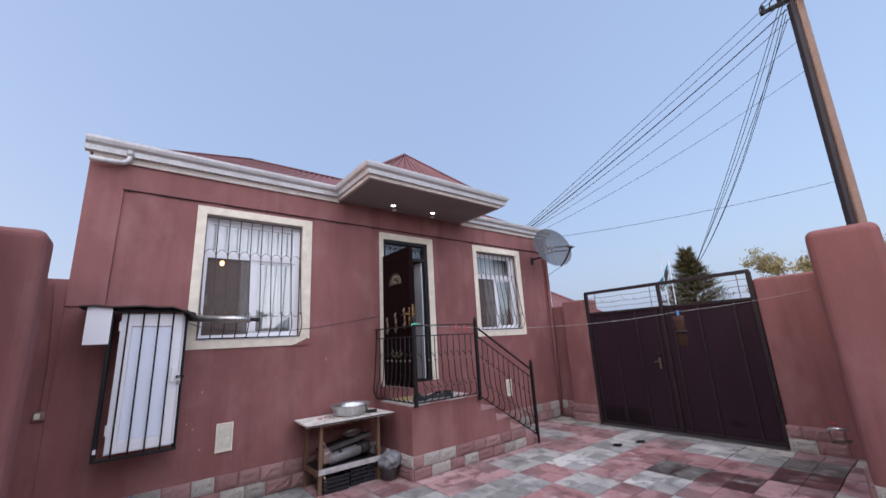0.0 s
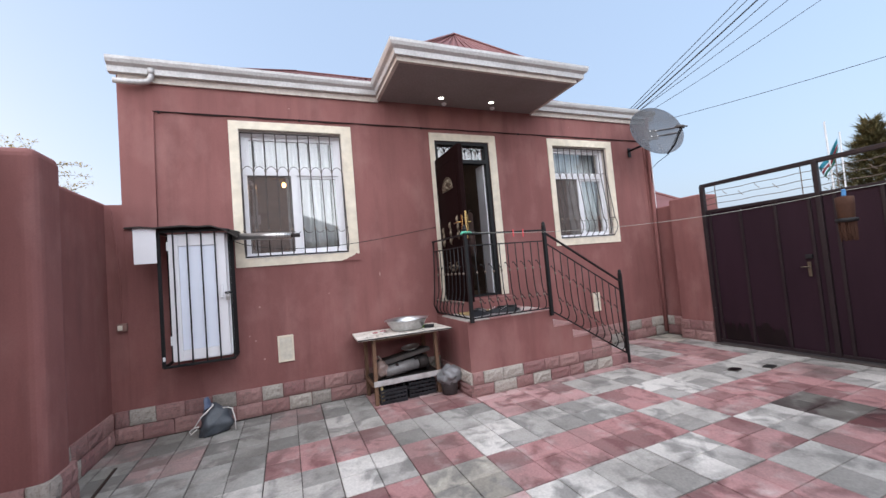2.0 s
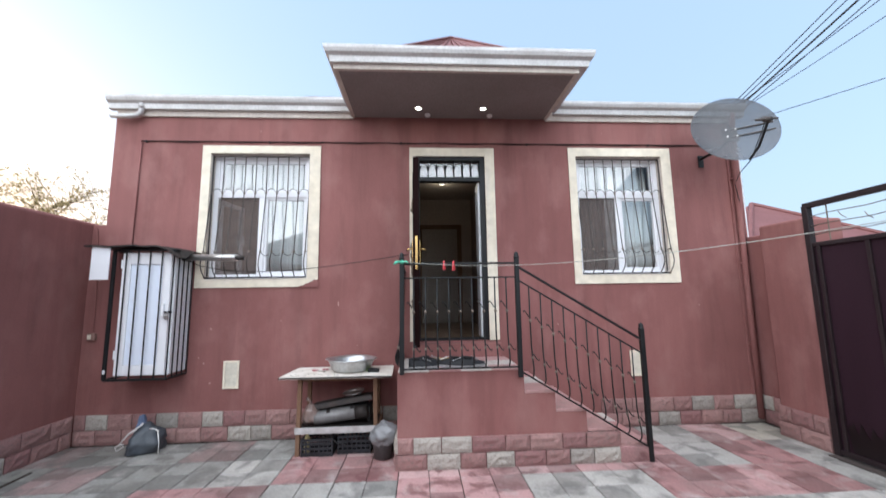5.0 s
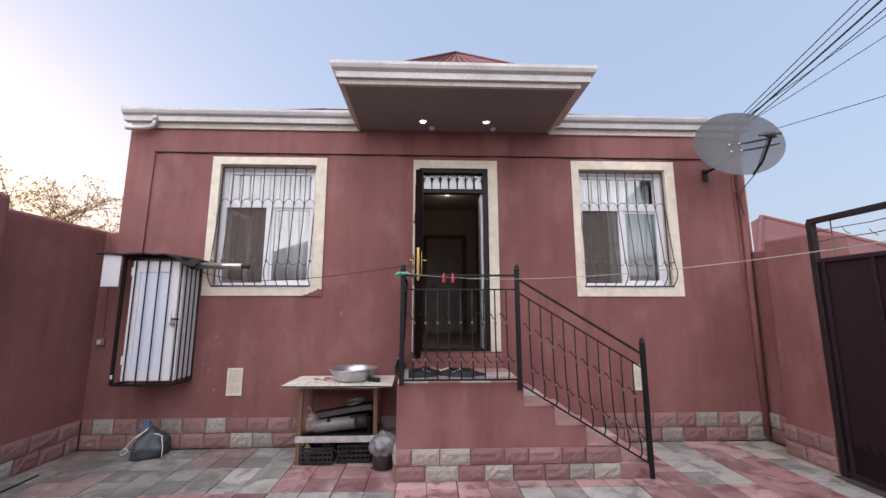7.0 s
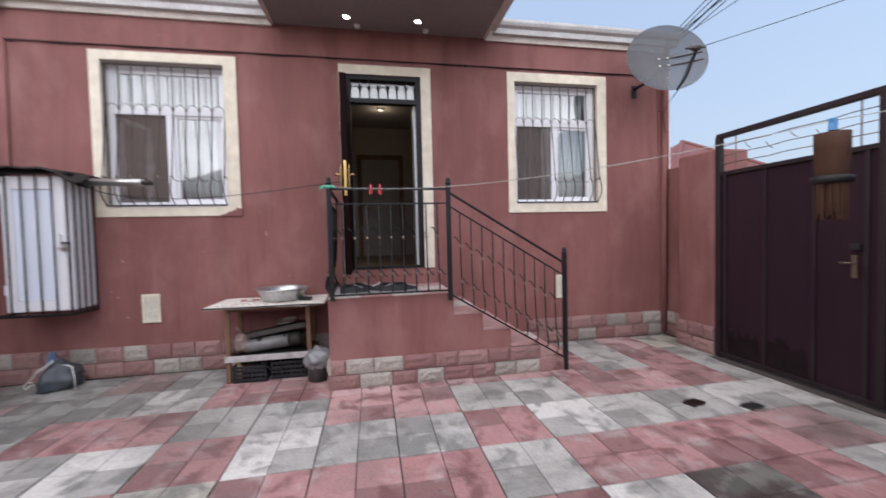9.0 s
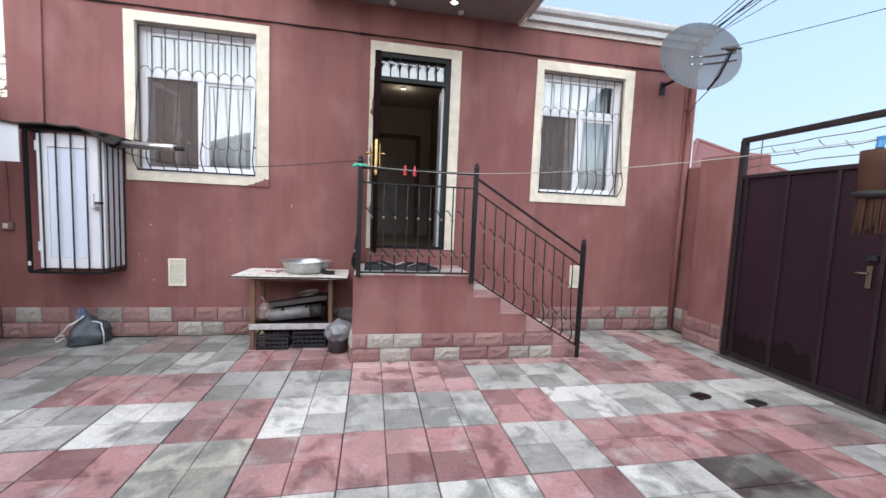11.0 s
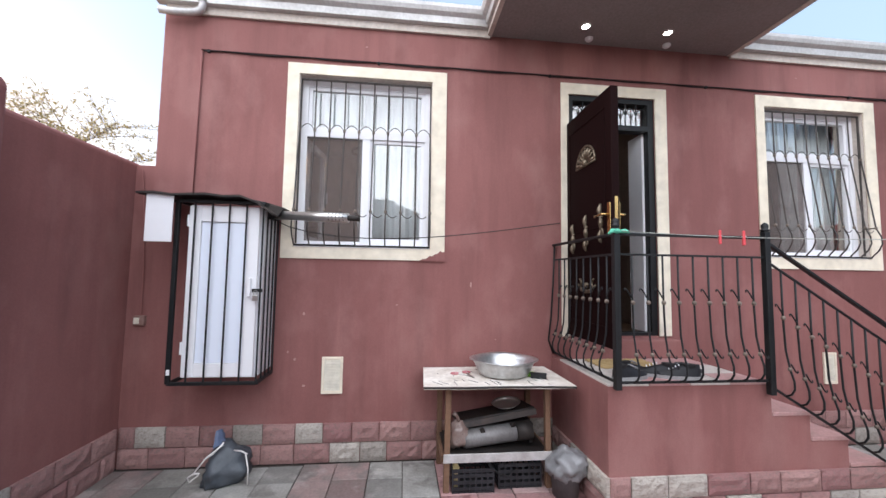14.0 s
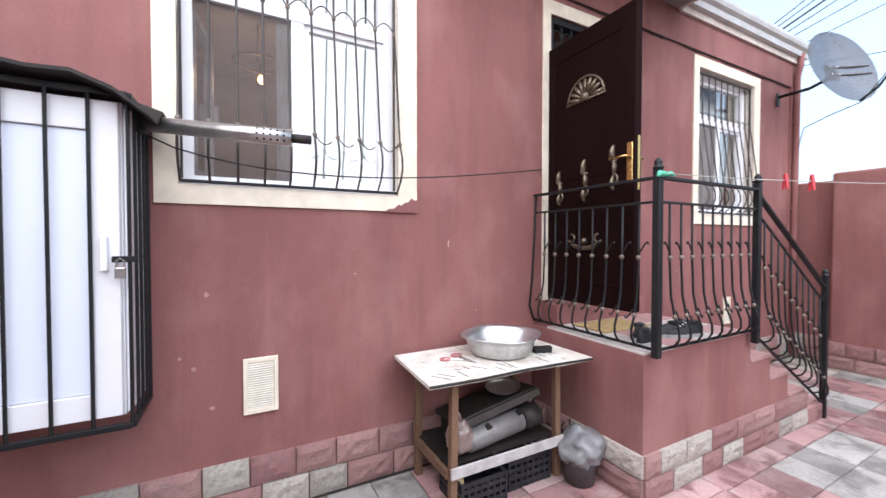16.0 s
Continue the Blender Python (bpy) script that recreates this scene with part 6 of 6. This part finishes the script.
def tree(at, height, spread, label, mat_leaf, seed, leaf=0.06, count=26, first=0.45):
    rng = random.Random(seed)
    at = Vector(at)
    root = thing("tree", at, label, "tree")
    bm, cr = bmesh.new(), bmesh.new()
    tube([at, at + Vector((0.05, 0.03, height * first)), at + Vector((-0.03, 0.05, height * 0.8))], [0.11, 0.085, 0.035], bm, 10)
    tips = []
    for k in range(13):
        z = height * rng.uniform(first * 0.85, 0.85)
        a = rng.uniform(0, math.tau)
        o = at + Vector((0, 0, z))
        ln = spread * rng.uniform(0.6, 1.1)
        e = o + Vector((ln * math.cos(a), ln * math.sin(a), ln * rng.uniform(0.25, 0.75)))
        mid = o.lerp(e, 0.5) + Vector((rng.uniform(-0.1, 0.1), rng.uniform(-0.1, 0.1), 0.08))
        tube([o, mid, e], [0.018, 0.011, 0.005], bm, 6)
        for j in range(6):
            s0 = mid.lerp(e, rng.uniform(0, 1))
            e2 = s0 + Vector((rng.uniform(-0.5, 0.5), rng.uniform(-0.5, 0.5), rng.uniform(-0.05, 0.4))) * spread * 0.6
            tube([s0, s0.lerp(e2, 0.5) + Vector((0, 0, 0.04)), e2], [0.011, 0.008, 0.003], bm, 5)
            tips += [s0.lerp(e2, 0.55), e2]
    for p in tips:
        leaves(cr, p, 0.10 * spread, count, leaf, rng, 0.2)
    part("trunk", bm, BARK, root, smooth=True)
    part("crown", cr, mat_leaf, root)
    return root




def sprig_tree(at, label, seed):
    """A thin tree of arching twigs with small leaves set along them."""
    rng = random.Random(seed)
    at = Vector(at)
    root = thing("tree", at, label, "tree")
    bm, cr = bmesh.new(), bmesh.new()
    fork = at + Vector((0, 0, 2.4))
    tube([at, at + Vector((0.06, 0.02, 1.2)), fork], [0.09, 0.07, 0.05], bm, 9)

    def dress(pts, r):
        tube(pts, [r * (1 - 0.8 * k / (len(pts) - 1)) for k in range(len(pts))], bm, 5)

    def bend(o, d, ln, lift):
        pts = [o]
        for k in range(6):
            d = (d + Vector((rng.gauss(0, 0.10), rng.gauss(0, 0.10), lift + rng.gauss(0, 0.05)))).normalized()
            pts.append(pts[-1] + d * ln / 6)
        return pts

    def leafy(pts, gap, size):
        for a, b in zip(pts, pts[1:]):
            for _ in range(max(1, int((b - a).length / gap))):
                leaves(cr, a.lerp(b, rng.random()), 0.025, 3, size, rng, 0.25)

    for k in range(24):
        a = rng.uniform(0, math.tau)
        d = Vector((math.cos(a), math.sin(a), rng.uniform(0.5, 1.5))).normalized()
        limb = bend(fork + Vector((0, 0, rng.uniform(-0.3, 0.1))), d, rng.uniform(0.85, 1.5), -0.05)
        dress(limb, 0.009)
        for j in range(9):
            o = limb[rng.randint(2, 5)].lerp(limb[6], rng.uniform(0, 0.9))
            d2 = Vector((rng.gauss(0, 0.6), rng.gauss(0, 0.6), rng.uniform(0.1, 1.0))).normalized()
            twig = bend(o, d2, rng.uniform(0.25, 0.6), -0.02)
            dress(twig, 0.0035)
            leafy(twig[1:], 0.03, 0.021)
        leafy(limb[3:], 0.04, 0.022)
    part("trunk", bm, BARK, root, smooth=True)
    part("crown", cr, SPRIG, root)
    return root


sprig_tree((-1.25, 6.0, -0.06), "thin yellow-leaved tree behind the yard wall", 3)
tree((17.8, 3.0, -0.06), 3.9, 1.05, "green small-leaved tree beyond the gate", SPRIG, 7, 0.055, 34)
tree((20.5, 2.2, -0.06), 3.7, 1.4, "yellowing tree beyond the gate", AUTUMN, 8, 0.075, 50)

con = thing("conifer", (15.6, 5.0, -0.06), "dark dense conifer beyond the gate", "tree")
rng = random.Random(2)
c = Vector((15.6, 5.0, -0.06))
part("trunk", tube([c, c + Vector((0, 0, 4.15))], [0.14, 0.02], n=10), BARK, con, smooth=True)
bm = bmesh.new()
for k in range(1150):
    h = rng.uniform(0.08, 1.0)
    a = rng.uniform(0, math.tau)
    reach = min(1.3, (1.03 - h) * 1.9) * rng.uniform(0.75, 1.12) + 0.05
    o = c + Vector((0, 0, 4.15 * h))
    e = o + Vector((reach * math.cos(a), reach * math.sin(a), 0.25 * reach + rng.uniform(-0.1, 0.15)))
    for j in range(12):
        p = o.lerp(e, 0.25 + 0.75 * j / 11)
        d = Vector((rng.gauss(0, 1), rng.gauss(0, 1), rng.gauss(0.4, 0.8))).normalized() * 0.16
        s = d.cross(Vector((0, 0, 1))).normalized() * 0.012
        bm.faces.new([bm.verts.new(q) for q in (p - s, p + s, p + d)])
        d2 = (e - o).normalized() * 0.14 + Vector((rng.gauss(0, 0.05), rng.gauss(0, 0.05), rng.gauss(0.03, 0.04)))
        bm.faces.new([bm.verts.new(q) for q in (p - s * 1.5, p + s * 1.5, p + d2)])
part("crown", bm, NEEDLE, con)


def hip_house(x0, x1, y0, y1, eave, ridge, label, wall_mat, roof_mat, along_x=True):
    root = thing("neighbour_house", ((x0 + x1) / 2, (y0 + y1) / 2, -0.06), label, "house")
    part("wall", box(x0 + 0.3, x1 - 0.3, y0 + 0.3, y1 - 0.3, -0.06, eave), wall_mat, root)
    run = min(x1 - x0, y1 - y0) / 2
    cx, cy = (x0 + x1) / 2, (y0 + y1) / 2
    r0, r1 = ((x0 + run, cy), (x1 - run, cy)) if along_x else ((cx, y0 + run), (cx, y1 - run))
    r0, r1 = Vector((*r0, ridge)), Vector((*r1, ridge))
    q = [Vector((x0, y0, eave)), Vector((x1, y0, eave)), Vector((x1, y1, eave)), Vector((x0, y1, eave))]
    faces = ((q[0], q[1], r1, r0), (q[1], q[2], r1), (q[2], q[3], r0, r1), (q[3], q[0], r0)) if along_x else ((q[0], q[1], r0), (q[1], q[2], r1, r0), (q[2], q[3], r1), (q[3], q[0], r0, r1))
    bm = bmesh.new()
    for f in faces:
        bm.faces.new([bm.verts.new(p) for p in f])
    bm.faces.new([bm.verts.new(p) for p in q[::-1]])
    part("roof", bm, roof_mat, root)
    cap = bmesh.new()
    for a, b in ((q[0], r0), (q[1], r1 if along_x else r0), (r0, r1)):
        tube([a, b], 0.07, cap, 6)
    part("ridge_cap", cap, roof_mat, root)
    return root


PALE = surface("pale_limestone", (0.42, 0.36, 0.29), (0.34, 0.29, 0.23), 0.85, patch=1)
hip_house(11.0, 17.4, 8.3, 14.75, 2.0, 4.2, "low house with a pale red sheet roof", PALE, ROOF)
hip_house(-6.0, 6.0, -16.0, -8.0, 3.2, 5.6, "low house with a grey sheet roof behind the yard", PALE, surface("grey_roof_sheet", (0.2, 0.19, 0.19), (0.15, 0.145, 0.14), 0.6, 0.2))
hip_house(9.0, 19.0, -15.0, -7.5, 3.0, 5.0, "low house with a grey sheet roof behind the yard", PALE, bpy.data.materials["grey_roof_sheet"])

# ---- split-face blocks along the wall feet ----
rng = random.Random(21)


def block_mesh(seed):
    """A unit block: its front face rough, its edges drawn in."""
    r = random.Random(seed)
    bm = bmesh.new()
    nx, nz = 7, 4
    grid = []
    for k in range(nz + 1):
        row = []
        for i in range(nx + 1):
            edge = i in (0, nx) or k in (0, nz)
            y = -0.008 if edge else -0.014 - r.uniform(0, 0.012)
            row.append(bm.verts.new((i / nx - 0.5, y, k / nz)))
        grid.append(row)
    for k in range(nz):
        for i in range(nx):
            bm.faces.new((grid[k][i], grid[k][i + 1], grid[k + 1][i + 1], grid[k + 1][i]))
    rim = grid[0] + [grid[k][nx] for k in range(1, nz + 1)] + grid[nz][-2::-1] + [grid[k][0] for k in range(nz - 1, 0, -1)]
    back = [bm.verts.new((v.co.x, 0.03, v.co.z)) for v in rim]
    for i in range(len(rim)):
        j = (i + 1) % len(rim)
        bm.faces.new((rim[j], rim[i], back[i], back[j]))
    bmesh.ops.recalc_face_normals(bm, faces=bm.faces[:])
    me = bpy.data.meshes.new("block")
    bm.to_mesh(me)
    bm.free()
    me.materials.append(BLOCK)
    return me


BLOCKS = [block_mesh(40 + k) for k in range(8)]


def blocks(parent, a, b, outward, heights=(0.16, 0.162), z0=0.0, mean=0.265):
    """Courses of blocks from a to b on a wall that faces outward (degrees about z; 0 faces -y)."""
    a, b = Vector((*a, 0)), Vector((*b, 0))
    length = (b - a).length
    z = z0
    for course, h in enumerate(heights):
        u = 0.0
        first = True
        while u < length - 0.01:
            w = mean * rng.uniform(0.82, 1.15) * (0.55 if first and course % 2 else 1.0)
            first = False
            if length - u - w < 0.1:
                w = length - u
            p = a.lerp(b, (u + w / 2) / length)
            ob = new("block", rng.choice(BLOCKS))
            ob.parent = parent
            m = Matrix.Translation((p.x, p.y, z)) @ pose(0, 0, 0, 0, 0, outward) @ Matrix.Diagonal((w - 0.008, 1, h - 0.008, 1))
            ob.matrix_basis = (parent.matrix_basis.inverted() @ m) if parent else m
            u += w
        z += h


FOOT = FACE - 0.012
blocks(north, (0.46, FOOT), (PX0, FOOT), 0)
blocks(north, (PX1 + GO * 4, FOOT), (8.42, FOOT), 0)
blocks(porch, (PX0, PY - 0.012), (PX1 + GO * 3 + 0.02, PY - 0.012), 0, (0.14, 0.14), 0.0, 0.27)
blocks(porch, (PX0 - 0.012, FACE - 0.05), (PX0 - 0.012, PY - 0.01), -90, (0.14, 0.14), 0.0, 0.27)
blocks(west, (0.452, 4.2), (0.452, FACE - 0.03), 90)
blocks(pier_w, (0.632, 3.85), (0.632, 4.21), 90)
blocks(pier_w, (0.36, 3.848), (0.64, 3.848), 0)
blocks(west2, (0.372, 0.3), (0.372, 3.84), 90)
blocks(east_a, (8.368, FACE - 0.03), (8.368, 4.98), -90)
blocks(pier_e, (8.158, 4.98), (8.158, 4.44), -90)
blocks(pier_e, (8.17, 4.438), (8.5, 4.438), 0)
blocks(east_b, (8.138, 1.71), (8.138, 1.14), -90)
sa, sb = turn @ Vector((0, 0.012, 0)), turn @ Vector((-1.55, 0.012, 0))
blocks(spur, (sa.x, sa.y), (sb.x, sb.y), 188)
sa, sb = turn @ Vector((-1.55, 0.072, 0)), turn @ Vector((-2.15, 0.072, 0))
blocks(pier_s, (sa.x, sa.y), (sb.x, sb.y), 188)
sa, sb = turn @ Vector((-2.162, 0.06, 0)), turn @ Vector((-2.162, -0.42, 0))
blocks(pier_s, (sa.x, sa.y), (sb.x, sb.y), -82)

# ---- paving slabs, each pressed with four squares ----
SLAB = 0.535


def slab_mesh(name, material, seed):
    r = random.Random(seed)
    bm = bmesh.new()
    h = SLAB / 2 - 0.004
    for i in (0, 1):
        for j in (0, 1):
            x0, x1 = (-h, -0.0025) if i == 0 else (0.0025, h)
            y0, y1 = (-h, -0.0025) if j == 0 else (0.0025, h)
            lift = r.uniform(-0.0015, 0.0015)
            t = [bm.verts.new((x, y, z)) for x, y, z in ((x0, y0, -0.012), (x1, y0, -0.012), (x1, y1, -0.012), (x0, y1, -0.012))]
            e = 0.004
            k = [bm.verts.new((x, y, lift - 0.003)) for x, y in ((x0, y0), (x1, y0), (x1, y1), (x0, y1))]
            s = [bm.verts.new((x, y, lift)) for x, y in ((x0 + e, y0 + e), (x1 - e, y0 + e), (x1 - e, y1 - e), (x0 + e, y1 - e))]
            bm.faces.new(s)
            for a in range(4):
                b = (a + 1) % 4
                bm.faces.new((k[a], k[b], s[b], s[a]))
                bm.faces.new((t[a], t[b], k[b], k[a]))
    me = bpy.data.meshes.new(name)
    bm.to_mesh(me)
    bm.free()
    me.materials.append(material)
    return me


PINKS = [slab_mesh("paving_slab", SLAB_PINK, 60 + k) for k in range(4)]
WETS = [slab_mesh("paving_slab", SLAB_WET, 80 + k) for k in range(3)]
DARKER = [slab_mesh("paving_slab", SLAB_DARKER, 90 + k) for k in range(3)]
GREYS = [slab_mesh("paving_slab", SLAB_GREY, 70 + k) for k in range(4)]
rng = random.Random(33)
WET_SPOTS = ((6.6, 2.3), (6.35, 1.75), (5.95, 1.55), (6.9, 1.4), (7.5, 1.55), (7.3, 1.1))
# one letter a slab, west to east; the first row lies at the house: p pink, w grey-white
LAID = ("wwppppppppppwpw", "wwwpwpppppppwpw", "wwwppwwppwwpppw", "ppwwwpwwwpwwwww", "pppppwpppwppppw", "wpwpppwwwpwppww", "pwpwpwpppwpppww", "wpwpwpwwwpwppwp")
x_start = 4.57 - SLAB * 8
y_start = 3.77 + SLAB * 3
for c in range(15):
    cx = x_start + SLAB * (c + 0.5)
    off = rng.uniform(-0.012, 0.012)
    for n in range(14):
        cy = y_start - SLAB * (n + 0.5) + off
        if cy > 5.5 or cy < -1.5:
            continue
        pink = LAID[n][c] == "p" if n < len(LAID) else ((n + c // 3) % 2 == 0) != (rng.random() < 0.2)
        wet = any((cx - a) ** 2 + (cy - b) ** 2 < 0.085 for a, b in WET_SPOTS)
        # Slabs in the corner of house and west wall take the darker material.
        ob = new("paving_slab", rng.choice(WETS if wet else DARKER if n + c < 5 and n < 3 else PINKS if pink else GREYS))
        ob.parent = court
        ob.matrix_basis = pose(cx, cy, rng.uniform(-0.001, 0.003), rng.uniform(-0.3, 0.3), rng.uniform(-0.3, 0.3), rng.choice((0, 90, 180, 270)) + rng.uniform(-0.35, 0.35))
for x, y, r, m in ((6.97, 3.47, 20, DAMP), (7.35, 3.31, 15, RUBBER)):
    hole = thing("floor_drain", (x, y, 0.004), "small dark drain opening in the paving", "drain", "floor drains")
    part("grate", box(-0.085, 0.085, -0.05, 0.05, 0.0, 0.004, turn=pose(x, y, 0.003, 0, 0, r)), m, hole)
    part("rim", tube([(x + 0.09 * math.cos(a) * 1.0, y + 0.055 * math.sin(a), 0.006) for a in [k * math.tau / 16 for k in range(17)]], 0.004, n=5), MORTAR, hole)
